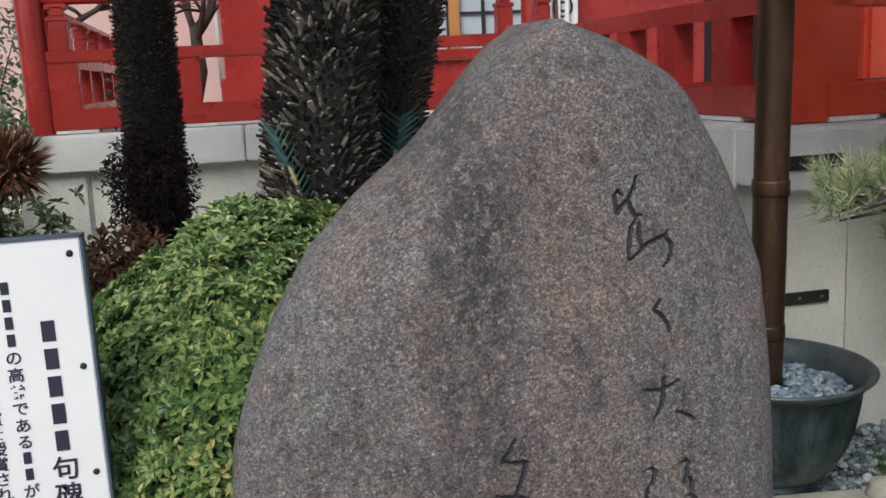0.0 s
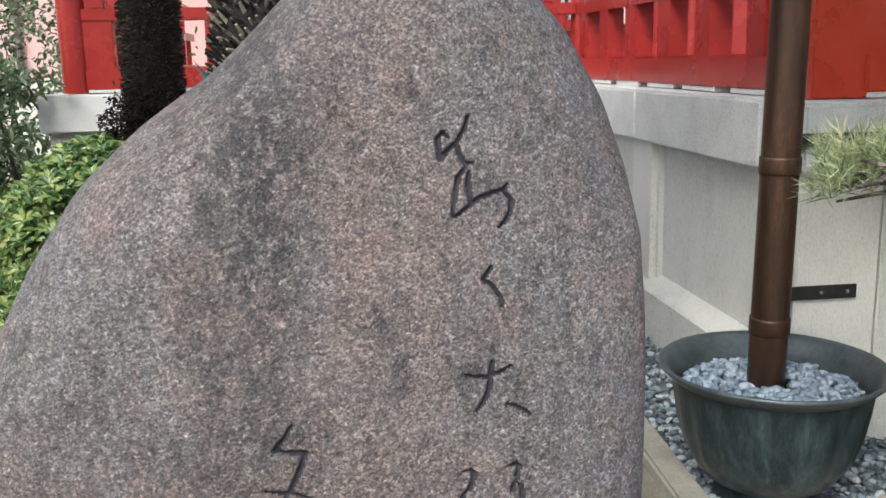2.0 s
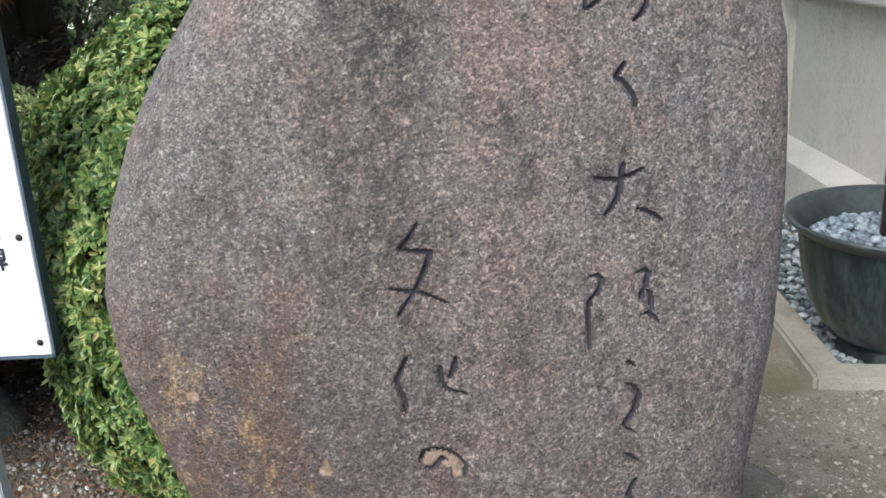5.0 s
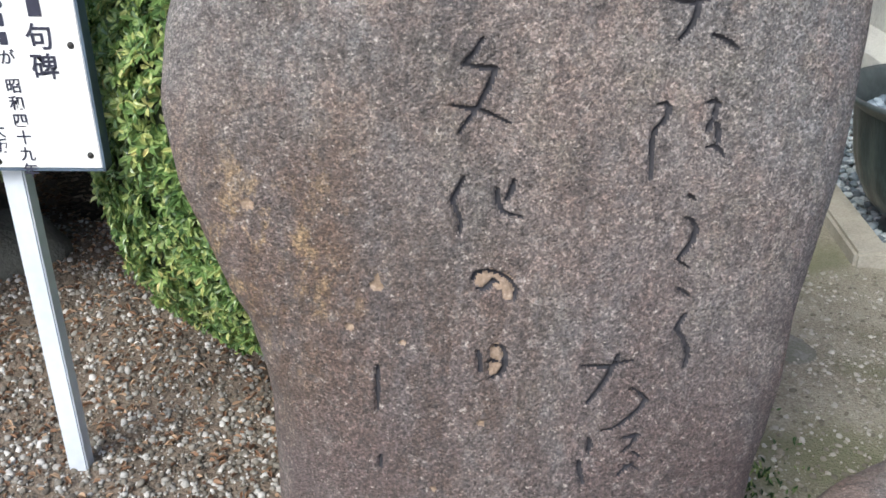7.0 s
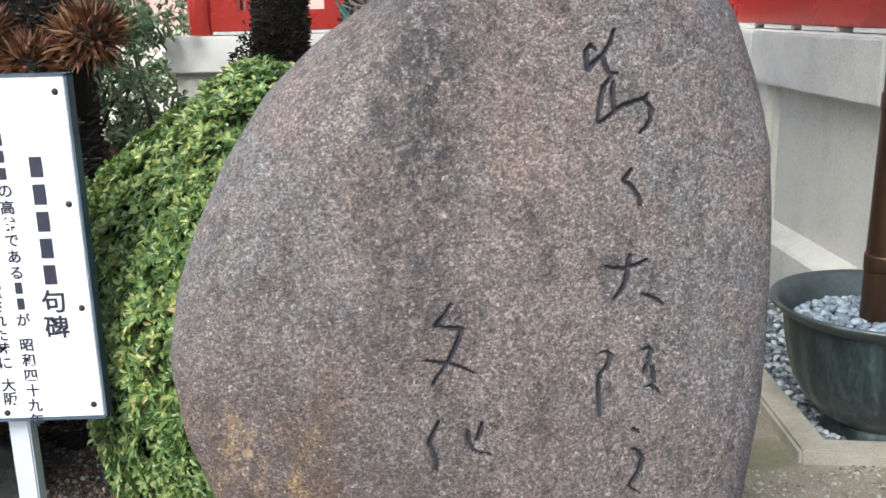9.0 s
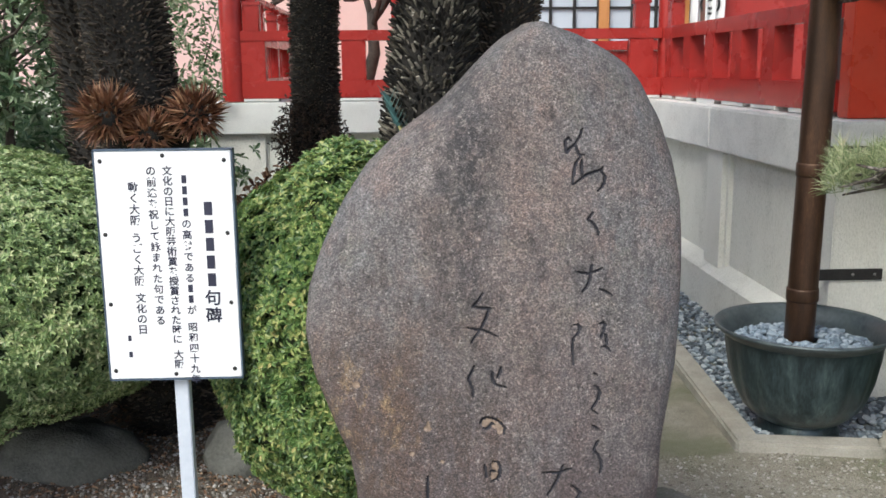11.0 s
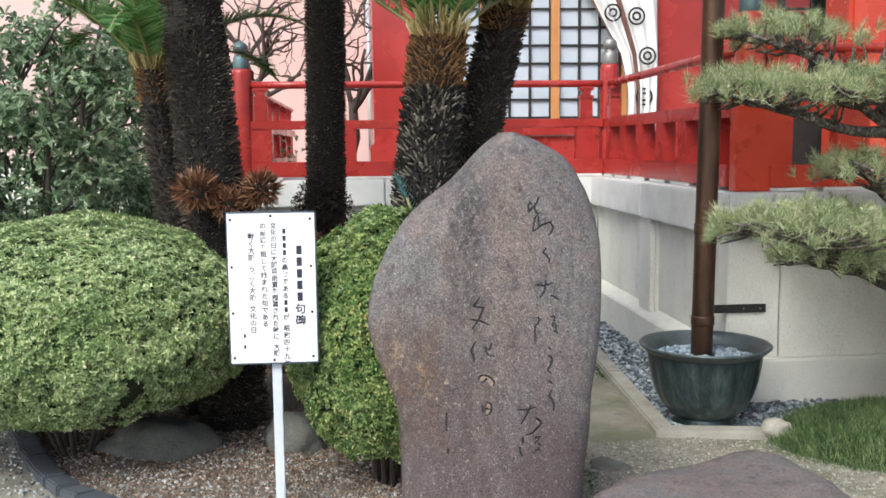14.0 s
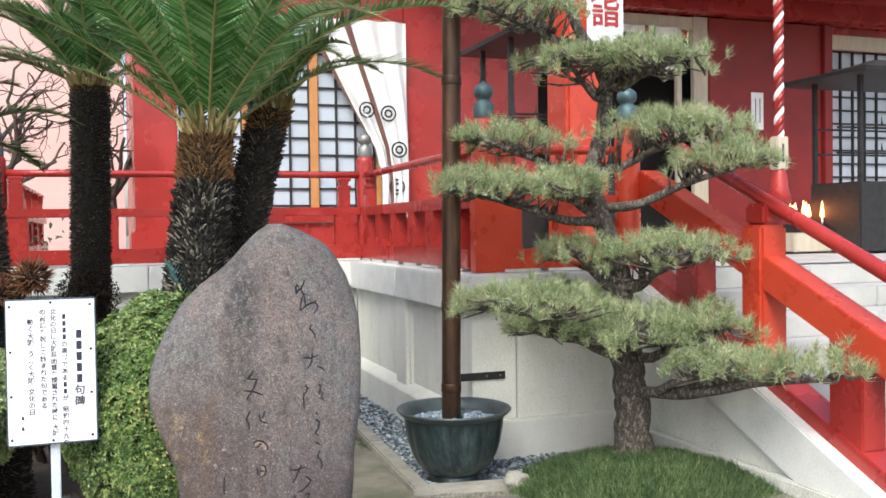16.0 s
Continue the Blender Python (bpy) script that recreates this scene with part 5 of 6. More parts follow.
def tuft(c, r, count, seed, label):
    """A spiky rosette clump of stiff leaves."""
    ob = thing("spiky_tuft", label, "cycad offset", (c[0], c[1], 0.0), group="russet tufts")
    p, nrm = ellipsoid_points(count, c, (r * 0.5, r * 0.5, r * 0.45), -0.9, 0.3, 3, seed)
    part("foliage", leaves(p, nrm + rng.normal(0, 0.3, p.shape) + np.array([0, 0, 0.25]), np.tile([0, 0, 1.0], (len(p), 1)) + rng.normal(0, 0.5, p.shape), rng.uniform(0.6, 1.2, len(p)) * r * 0.46, 0.015, blunt=False), RUSSET, ob, kind="stuff")
    bm = bmesh.new()
    tube([(-0.80 + (c[0] + 0.80) * 0.4, 3.02, c[2] - 0.22), ((c[0] - 0.80) / 2, 2.95, c[2] - 0.10), (c[0], c[1], c[2])], [0.06, 0.055, 0.05], 10, bm, 0.4)
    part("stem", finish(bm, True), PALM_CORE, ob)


tuft((-0.90, 2.80, 1.37), 0.16, 620, 1.0, "spiky russet offset at the foot of a cycad")
tuft((-0.56, 2.82, 1.37), 0.145, 560, 4.0, "spiky russet offset at the foot of a cycad")
tuft((-0.74, 2.80, 1.30), 0.13, 420, 7.0, "small spiky russet offset between two others")
shrub("trunk_moss", "dark ragged growth clinging to a cycad trunk", (-0.33, 4.76, 1.10), (0.21, 0.19, 0.26), 3200, DARK_GROWTH, 0.03, 3.0, 0.4, 3)


def young_cycad():
    """Blue-green young fronds beside a trunk."""
    ob = thing("young_cycad", "blue-green young fronds rising beside a cycad trunk", "cycad palm", (0.48, 3.0, 0.0), group="sago cycads")
    bits, stalks = [], bmesh.new()
    for q in range(7):
        a = q * 0.9
        u = np.linspace(0.15, 1, 60)
        rise = 1.20 + 0.25 * math.sin(q * 2.1)
        pos = np.stack([0.46 + 0.30 * math.cos(a) * u ** 2, 3.0 + 0.30 * math.sin(a) * u ** 2, rise * u], 1)
        tube(pos[::6].tolist(), [0.008] * len(pos[::6]), 5, stalks)
        tan = unit(np.gradient(pos, axis=0))
        sd = unit(np.cross(tan, np.tile([math.cos(a), math.sin(a), 0.2], (60, 1))))
        for sg in (-1, 1):
            bits.append(leaves(pos, sd * sg + tan * 0.8, np.tile([math.cos(a), math.sin(a), 0.4], (60, 1)), 0.11, 0.017, blunt=False))
    part("stalk_crown", finish(stalks, True), STALK, ob)
    part("feather_crown", joined(*bits), TEAL, ob, kind="stuff")


young_cycad()


# ---- the trained pine ----
def pine():
    px, py = 3.23, 2.80
    ob = thing("trained_pine", "cloud-pruned garden pine with flat needle pads", "pine tree", (px, py, 0.0))
    knots = [(px + 0.01, py, -0.12), (px, py, 0.1), (px - 0.01, py, 0.48), (px - 0.04, py + 0.02, 0.80), (px - 0.07, py + 0.05, 1.26), (px - 0.19, py + 0.02, 1.61), (px - 0.31, py, 1.95),
             (px - 0.21, py + 0.03, 2.2), (px - 0.18, py + 0.02, 2.60), (px - 0.32, py, 2.82), (px - 0.45, py, 3.07), (px - 0.52, py, 3.4)]
    rad = [0.15, 0.118, 0.106, 0.105, 0.080, 0.068, 0.060, 0.052, 0.046, 0.040, 0.034, 0.028]
    line = smooth_line(knots, 0.04)
    s = np.linspace(0, len(rad) - 1, len(line))
    part("trunk", tube(line.tolist(), np.interp(s, np.arange(len(rad)), rad).tolist(), 18, bump=0.35), PINE_BARK, ob)
    # each pad: middle, half widths, rise, and where its limb leaves the trunk
    pads = [((2.22, 2.36, 1.13), 0.49, 0.34, 0.16, 0.80), ((2.62, 2.58, 0.94), 0.36, 0.34, 0.18, 0.74), ((3.02, 2.48, 0.90), 0.48, 0.46, 0.22, 0.78), ((3.45, 2.28, 0.92), 0.30, 0.40, 0.20, 0.72), ((2.78, 2.96, 1.08), 0.34, 0.24, 0.18, 0.86),
            ((3.47, 1.70, 0.76), 0.22, 0.34, 0.12, 0.50), ((3.30, 2.06, 0.72), 0.26, 0.26, 0.12, 0.50), ((3.56, 1.28, 0.80), 0.12, 0.26, 0.11, 0.50), ((3.30, 2.38, 1.40), 0.44, 0.36, 0.16, 1.20), ((2.85, 2.75, 1.40), 0.34, 0.28, 0.12, 1.2),
            ((2.16, 2.70, 1.84), 0.44, 0.34, 0.14, 1.66), ((2.68, 2.66, 1.85), 0.34, 0.32, 0.13, 1.72), ((3.58, 2.2, 2.00), 0.32, 0.36, 0.15, 1.72), ((2.32, 2.80, 2.16), 0.36, 0.30, 0.15, 1.98), ((3.38, 2.48, 2.20), 0.52, 0.38, 0.18, 1.98),
            ((2.78, 2.70, 2.66), 0.40, 0.34, 0.15, 2.50), ((3.26, 2.50, 2.68), 0.42, 0.34, 0.15, 2.58), ((2.34, 2.75, 3.0), 0.42, 0.32, 0.16, 2.85), ((2.5, 2.8, 3.75), 0.5, 0.4, 0.18, 3.3)]
    L = np.array(line)
    for c, a, b, h, leave in pads:
        k = int(np.argmin(np.abs(L[:, 2] - leave)))
        start = Vector(L[k])
        mid = Vector(c)
        bm = bmesh.new()
        sag = Vector((0, 0, -0.06))
        path = smooth_line([start, start.lerp(mid, 0.35) + sag, start.lerp(mid, 0.7) + sag * 0.6 + Vector((0, 0.03, 0)), mid + Vector((0, 0, -0.04)), mid + (mid - start).normalized() * a * 0.6 + Vector((0, 0, -0.02))], 0.08)
        limb_r = 0.045 * (1 - 0.1 * leave)
        tube(path.tolist(), np.linspace(limb_r, 0.012, len(path)).tolist(), 9, bm, 0.3)
        m = int(98 * a * b / 0.2)
        ang, q = rng.uniform(0, 6.283, m), np.sqrt(rng.uniform(0.02, 1, m))
        edge = 0.95 + 0.16 * np.sin(3 * ang + c[0] * 7) + 0.10 * np.sin(7 * ang + c[2] * 5)
        spots = np.stack([c[0] + a * q * np.cos(ang) * edge, c[1] + b * q * np.sin(ang) * edge, c[2] + h * 0.7 * (1 - q * q) + rng.normal(0, 0.03, m)], 1)
        for p in spots:
            j = int(np.argmin(np.hypot(path[:, 0] - p[0], path[:, 1] - p[1])))
            root = Vector(path[j])
            e = Vector(p) - Vector((0, 0, 0.03))
            tube([root, root.lerp(e, 0.5) + Vector((rng.normal(0, 0.02), rng.normal(0, 0.02), -0.015)), e], [0.010, 0.008, 0.004], 5, bm)
        part("limb", finish(bm, True), PINE_BARK, ob)
        # tufts of paired needles, upright and splayed
        per = 40
        shoots = np.repeat(np.concatenate([spots, spots + rng.normal(0, 0.035, spots.shape) * [1, 1, 0.5], spots + rng.normal(0, 0.05, spots.shape) * [1, 1, 0.4]]), per, 0)
        k = len(shoots)
        way = rng.normal(0, 0.62, (k, 3)) + np.array([0, 0, 0.75])
        out = (shoots - np.array(c)) * np.array([0.9 / a, 0.9 / b, 0])
        way = way + out * 0.55
        start_p = shoots + np.array([0, 0, 1.0]) * rng.uniform(-0.02, 0.035, (k, 1))
        part("needle_pad", leaves(start_p, way, rng.normal(0, 1, (k, 3)), rng.uniform(0.045, 0.085, k), 0.0040, blunt=False), NEEDLE, ob, "dense short green needles", "stuff")


pine()


# ---- grass mound under the pine ----
def mound(x, y):
    d = math.hypot((x - 3.15) / 1.0, (y - 2.35) / 1.05)
    return -0.14 + 0.20 * max(1 - d * d, 0) ** 0.8 + 0.02 * noise.noise(Vector((x * 4, y * 4, 0)))


MOSS = surface("mossy_turf_soil", [(0.3, (0.02, 0.04, 0.01)), (0.7, (0.06, 0.09, 0.025))], 9, 90, 0.4, 0.95, 0.5)
turf = thing("grass_mound", "low mound of green turf round the pine", "grass", (3.15, 2.35, -0.1), kind="structure")
part("turf_soil", grid_sheet(2.1, 4.2, 1.25, 3.45, 60, 60, mound, lambda x, y: math.hypot((x - 3.15) / 1.0, (y - 2.35) / 1.05) < 1.0 and x < 3.68), MOSS, turf)
n = 46000
gx, gy = rng.uniform(2.15, 3.69, n), rng.uniform(1.3, 3.42, n)
ok = np.hypot((gx - 3.15), (gy - 2.35) / 1.05) < 0.97 + 0.06 * np.sin(9 * np.arctan2(gy - 2.35, gx - 3.15))
gx, gy = gx[ok], gy[ok]
gz = np.array([mound(a, b) for a, b in zip(gx, gy)]) - 0.005
k = len(gx)
part("turf", leaves(np.stack([gx, gy, gz], 1), np.stack([rng.normal(0, 0.55, k), rng.normal(0, 0.55, k) - 0.15, np.ones(k)], 1), np.stack([rng.normal(0, 1, k), -np.ones(k), np.zeros(k)], 1), rng.uniform(0.025, 0.08, k), 0.0052, blunt=False), BLADE, turf, kind="stuff")
wx = np.concatenate([rng.normal(1.05, 0.05, 60), rng.normal(1.72, 0.03, 50), rng.normal(1.02, 0.03, 60)])
wy = np.concatenate([rng.normal(2.2, 0.35, 60), rng.normal(4.4, 0.15, 50), rng.normal(1.55, 0.1, 60)])
wp = np.stack([wx, wy, np.array([height(a, b) for a, b in zip(wx, wy)])], 1)
wp = np.repeat(wp, 5, 0) + rng.normal(0, 0.012, (850, 3)) * [1, 1, 0]
tagged(part("weeds", leaves(wp, np.stack([rng.normal(0, 0.7, 850), rng.normal(0, 0.7, 850), np.ones(850)], 1), rng.normal(0, 1, (850, 3)), rng.uniform(0.008, 0.024, 850), 0.006), BLADE, label="small green weeds along the edging"), category="weeds", kind="stuff")


# ---- bare gnarled tree before the neighbouring house ----
def bare_tree(label, base, size, seed):
    ob = thing("bare_tree", label, "tree", base, group="bare trees")
    r = random.Random(seed)
    limbs, twigs = bmesh.new(), bmesh.new()

    def grow(p, d, ln, rad, depth):
        pts = [p]
        for _ in range(5):
            d = (d + Vector((r.gauss(0, 0.33), r.gauss(0, 0.2), r.gauss(0.05, 0.26)))).normalized()
            pts.append(pts[-1] + d * ln / 5)
        tube(pts, [rad * (1 - 0.09 * i) for i in range(6)], 7 if depth < 2 else 5, limbs if depth < 2 else twigs, 0.2)
        if depth < 4:
            for _ in range(3 if depth < 3 else 2):
                q = pts[r.randint(2, 5)]
                e = (d + Vector((r.gauss(0, 0.9), r.gauss(0, 0.5), r.gauss(0.1, 0.6)))).normalized()
                grow(q, e, ln * r.uniform(0.5, 0.8), rad * 0.55, depth + 1)

    fork = Vector(base) + Vector((0.12, 0, size))
    tube([Vector(base), Vector(base).lerp(fork, 0.5) + Vector((0.08, 0, 0)), fork], [0.09, 0.075, 0.06], 9, limbs, 0.2)
    for k in range(6):
        a = -0.25 + 0.27 * k
        grow(fork - Vector((0, 0, 0.3 * r.random())), Vector((math.sin(a), r.gauss(0, 0.15), math.cos(a))), r.uniform(0.8, 1.1), 0.036, 1)
    part("trunk", finish(limbs, True), TWIG, ob)
    part("twig_crown", finish(twigs, True), TWIG, ob)


bare_tree("bare gnarled tree before a pink wall", (-1.55, 9.7, 0.0), 2.35, 3)
bare_tree("bare gnarled tree before a pink wall", (-0.25, 10.6, 1.25), 0.95, 8)


# ---- red railings ----
def finial(parent, x, y, z, r, material, label):
    """A cap with a neck ring and an onion tip on a round post."""
    prof = [(r * 0.98, 0.0), (r * 1.02, 0.01), (r * 1.02, 0.10), (r * 0.86, 0.125), (r * 0.62, 0.135), (r * 0.62, 0.15), (r * 0.86, 0.165), (r * 0.98, 0.195), (r * 0.92, 0.23), (r * 0.66, 0.255), (r * 0.22, 0.272), (0.002, 0.29)]
    return part("finial", lathe(prof, 24, None, (x, y, z)), material, parent, label)


def newel(label, x, y, z0, z1, r, material, cap, cap_label):
    ob = thing("newel_post", label, "post", (x, y, z0), group="round newel posts")
    part("post", lathe([(r, z0), (r, z1 - 0.05), (r * 0.97, z1 - 0.02), (r * 0.82, z1), (r * 0.02, z1 + 0.002)], 28, None, (x, y, 0)), material, ob)
    finial(ob, x, y, z1 - 0.005, r * 0.80, cap, cap_label)
    return ob


def railing(label, p, q, z0, posts, material, width=0.16, top=2.205, mid=(1.77, 1.855), low=0.17, struts=None, balusters=0):
    """A shrine railing between two ground points: ground beam, middle beam, top rail, posts between."""
    a, b = Vector((*p, 0)), Vector((*q, 0))
    d = (b - a).normalized()
    ang = math.degrees(math.atan2(d.y, d.x))
    run = (b - a).length
    ob = thing("red_railing", label, "railing", (*((a + b) / 2).xy, z0), group="veranda railings")
    m = pose(a.x, a.y, 0, 0, 0, ang)
    part("ground_beam", finish(box(bmesh.new(), 0, run, -0.075, 0.075, z0 + 0.022, z0 + low, 0.008, m)), material, ob)
    for s in posts:
        part("sill_block", finish(box(bmesh.new(), max(s - 0.2, 0.01), min(s + 0.2, run - 0.01), -0.07, 0.07, z0, z0 + 0.024, 0.003, m)), COPING, ob, "stone block under the beam")
    part("middle_beam", finish(box(bmesh.new(), 0, run, -0.06, 0.06, mid[0], mid[1], 0.006, m)), material, ob)
    part("top_rail", tube([m @ Vector((s, 0, top)) for s in np.linspace(-0.02, run + 0.02, 8)], [0.036] * 8, 16), material, ob, "round glossy top rail")
    for s in posts:
        part("post", finish(box(bmesh.new(), s - width / 2, s + width / 2, -0.055, 0.055, z0 + low - 0.002, mid[0] + 0.002, 0.005, m)), material, ob)
        if struts is None or s in struts:
            bm = bmesh.new()
            for w0, w1, h0, h1 in ((0.062, 0.062, mid[1] - 0.002, mid[1] + 0.20), (0.075, 0.045, mid[1] + 0.20, mid[1] + 0.235), (0.045, 0.045, mid[1] + 0.235, top - 0.045), (0.075, 0.075, top - 0.07, top - 0.03)):
                box(bm, s - w0, s + w0, -0.055, 0.055, h0, h1, 0.008, m)
            part("strut", finish(bm), material, ob, "stepped strut under the top rail")
    for k in range(balusters):
        s = (k + 0.5) * run / balusters
        part("baluster", finish(box(bmesh.new(), s - 0.02, s + 0.02, -0.02, 0.02, z0 + low - 0.002, mid[0] + 0.002, 0.003, m)), material, ob)
    return ob


Z = TOP + 0.004
railing("red lacquered veranda railing above the back wall", (-1.10, 7.10), (2.42, 7.10), Z, (0.10, 0.93, 1.75, 2.6, 3.35), RED, 0.20, struts=(0.10, 3.35))
railing("red lacquered veranda railing along the side wall", (2.49, 7.02), (2.49, 3.80), Z, (0.12, 0.62, 1.17, 1.72, 2.27, 2.85), RED, 0.19, struts=(0.12, 2.85))
railing("red railing running back along the platform end", (-1.18, 7.2), (-1.18, 13.5), Z, (0.4, 1.4, 2.4, 3.4, 4.4, 5.4), RED, 0.12, balusters=36)
newel("round red corner post with a dark bronze cap", -1.18, 7.10, Z, 2.36, 0.095, RED, VERDIGRIS, "weathered blue-green cap")
newel("round red inner corner post with a grey cap", 2.50, 7.12, Z, 2.40, 0.095, RED, GREY_METAL, "dull grey metal cap")
front = railing("vermilion railing along the platform front", (2.62, 3.66), (3.60, 3.66), Z, (0.05, 0.57), ORANGE_RED, 0.22)
part("corner_board", boxed(2.40, 2.74, 3.60, 3.72, Z, 1.853, bevel=0.006), ORANGE_RED, front)
newel("round vermilion front corner post with blue-green cap", 2.50, 3.66, 1.855, 2.43, 0.095, ORANGE_RED, VERDIGRIS, "weathered blue-green cap")
newel("round vermilion stair-head post with blue-green cap", 3.70, 3.62, Z, 2.43, 0.10, ORANGE_RED, VERDIGRIS, "weathered blue-green cap")


# ---- the stair with its cheek wall and handrail ----
SLOPE = 0.435
RUN = 0.37
stair = thing("stone_stair", "pale stone stair rising to the hall", "stairs", (6.5, 2.2, 0), kind="structure")
for k in range(9):
    z = TOP - 0.02 - 0.16 * k
    for x0, x1 in ((3.96, 5.35), (5.354, 6.9), (6.904, 9.5)):
        sh = 0.35 if k % 2 else 0.0
        a, b = x0 + (sh if x0 > 4 else 0), x1 + (sh if x1 < 9 else 0)
        part("step_stone", bevel_box(a, b, FRONT + 0.02 - RUN * (k + 1) + RUN, FRONT + 0.02 - RUN * k + RUN + 0.1, z - 0.16, z, 0.008), STEP, stair)
cheek = thing("stair_cheek", "sloping pale stone cheek wall beside the stair", "wall", (3.8, 2.2, 0), kind="structure")


def sloped(x0, x1, y0, y1, rise0, rise1, bevel=0.006):
    """A beam that follows the stair: its top and foot are so far above the nosing line."""
    line = lambda y: TOP - 0.15 + SLOPE * (y - FRONT)
    bm = bmesh.new()
    vs = [bm.verts.new((x, y, line(y) + r)) for x in (x0, x1) for y, r in ((y0, rise0), (y1, rise0), (y1, rise1), (y0, rise1))]
    for f in ((0, 1, 2, 3), (7, 6, 5, 4), (0, 4, 5, 1), (1, 5, 6, 2), (2, 6, 7, 3), (3, 7, 4, 0)):
        bm.faces.new([vs[i] for i in f])
    bmesh.ops.bevel(bm, geom=bm.edges[:], offset=bevel, segments=2, affect="EDGES")
    return finish(bm)


part("coping", sloped(CHEEK - 0.03, CHEEK + 0.34, 0.3, FRONT - 0.062, -0.30, 0.06, 0.012), COPING, cheek, "sloping granite coping")
part("cheek_panel", sloped(CHEEK + 0.02, CHEEK + 0.26, 0.3, FRONT + 0.02, -1.4, -0.302), CONCRETE, cheek)
part("base_course", bevel_box(CHEEK - 0.05, CHEEK + 0.015, 0.2, FRONT - 0.034, -0.3, 0.075, 0.012), CONCRETE, cheek)

rail = thing("stair_handrail", "red and vermilion sloping stair handrail", "handrail", (3.86, 2.2, 0.6))
part("bottom_beam", sloped(CHEEK + 0.06, CHEEK + 0.26, 0.35, FRONT + 0.06, 0.002, 0.16), RED, rail)
part("middle_beam", sloped(CHEEK + 0.07, CHEEK + 0.25, 0.35, FRONT + 0.1, 0.66, 0.88), ORANGE_RED, rail)
hx = CHEEK + 0.16
line_z = lambda y: TOP - 0.15 + SLOPE * (y - FRONT)
part("top_rail", tube([(hx, y, line_z(y) + 1.20) for y in np.linspace(0.35, 3.55, 10)], [0.048] * 10, 16), RED, rail, "round glossy top rail")
for y in (2.20, 0.55):
    part("post", boxed(hx - 0.105, hx + 0.105, y - 0.105, y + 0.105, line_z(y) - 0.1, line_z(y) + 1.03, bevel=0.02), ORANGE_RED, rail)
    part("post_cap", boxed(hx - 0.075, hx + 0.075, y - 0.10, y + 0.10, line_z(y) + 1.028, line_z(y) + 1.17, bevel=0.02), RED, rail)
for y in (1.40, 2.95):
    part("short_post", boxed(hx - 0.085, hx + 0.085, y - 0.13, y + 0.13, line_z(y) + 0.1, line_z(y) + 0.72, bevel=0.008), RED, rail)

# ---- the hall ----
WALL_Y = 8.8
hall = thing("hall_facade", "red lacquered shrine hall front with paper screens", "building", (4.5, WALL_Y, TOP), kind="structure")
part("corner_pillar", boxed(0.13, 0.62, WALL_Y - 0.25, WALL_Y + 0.3, Z - 0.02, 6.5, bevel=0.02), RED, hall)
part("pillar_base", boxed(0.08, 0.66, WALL_Y - 0.30, WALL_Y + 0.35, Z - 0.02, 1.62, bevel=0.02), RED, hall)
part("lower_panel", boxed(0.67, 3.49, WALL_Y, WALL_Y + 0.12, Z - 0.02, 1.70, bevel=0.01), RED, hall)
part("sill", boxed(0.64, 3.49, WALL_Y - 0.06, WALL_Y + 0.14, 1.705, 1.80, bevel=0.008), RED, hall)
part("wall_above", boxed(0.63, 3.49, WALL_Y + 0.02, WALL_Y + 0.14, 4.3, 6.5), RED, hall)
part("red_wall", boxed(3.494, 5.4, WALL_Y - 0.02, WALL_Y + 0.2, Z - 0.02, 6.5), RED, hall)
part("side_wall", boxed(0.14, 0.4, WALL_Y + 0.302, 14, Z - 0.02, 6.5), RED, hall)
screen = thing("paper_screen", "tall latticed paper window in dark bars", "window", (2.0, WALL_Y, 1.8), kind="structure")
for x0, x1 in ((0.66, 1.40), (1.50, 2.24), (2.34, 3.10), (3.2, 3.488)):
    part("pane", boxed(x0, x1, WALL_Y + 0.035, WALL_Y + 0.045, 1.80, 4.30), PAPER, screen)
    xs = np.arange(x0 + 0.0, x1 + 0.01, 0.245)
    for x in xs:
        part("bar", boxed(x - 0.014, x + 0.014, WALL_Y + 0.005, WALL_Y + 0.034, 1.80, 4.30), BLACK_METAL, screen)
    for z in np.arange(1.92, 4.3, 0.212):
        part("bar", boxed(x0, x1, WALL_Y + 0.010, WALL_Y + 0.032, z - 0.012, z + 0.012), BLACK_METAL, screen)
for x in (1.45, 2.29, 3.15):
    part("mullion", boxed(x - 0.052, x + 0.052, WALL_Y - 0.03, WALL_Y + 0.1, 1.80, 4.30, bevel=0.004), OCHRE, screen, "ochre wooden upright")


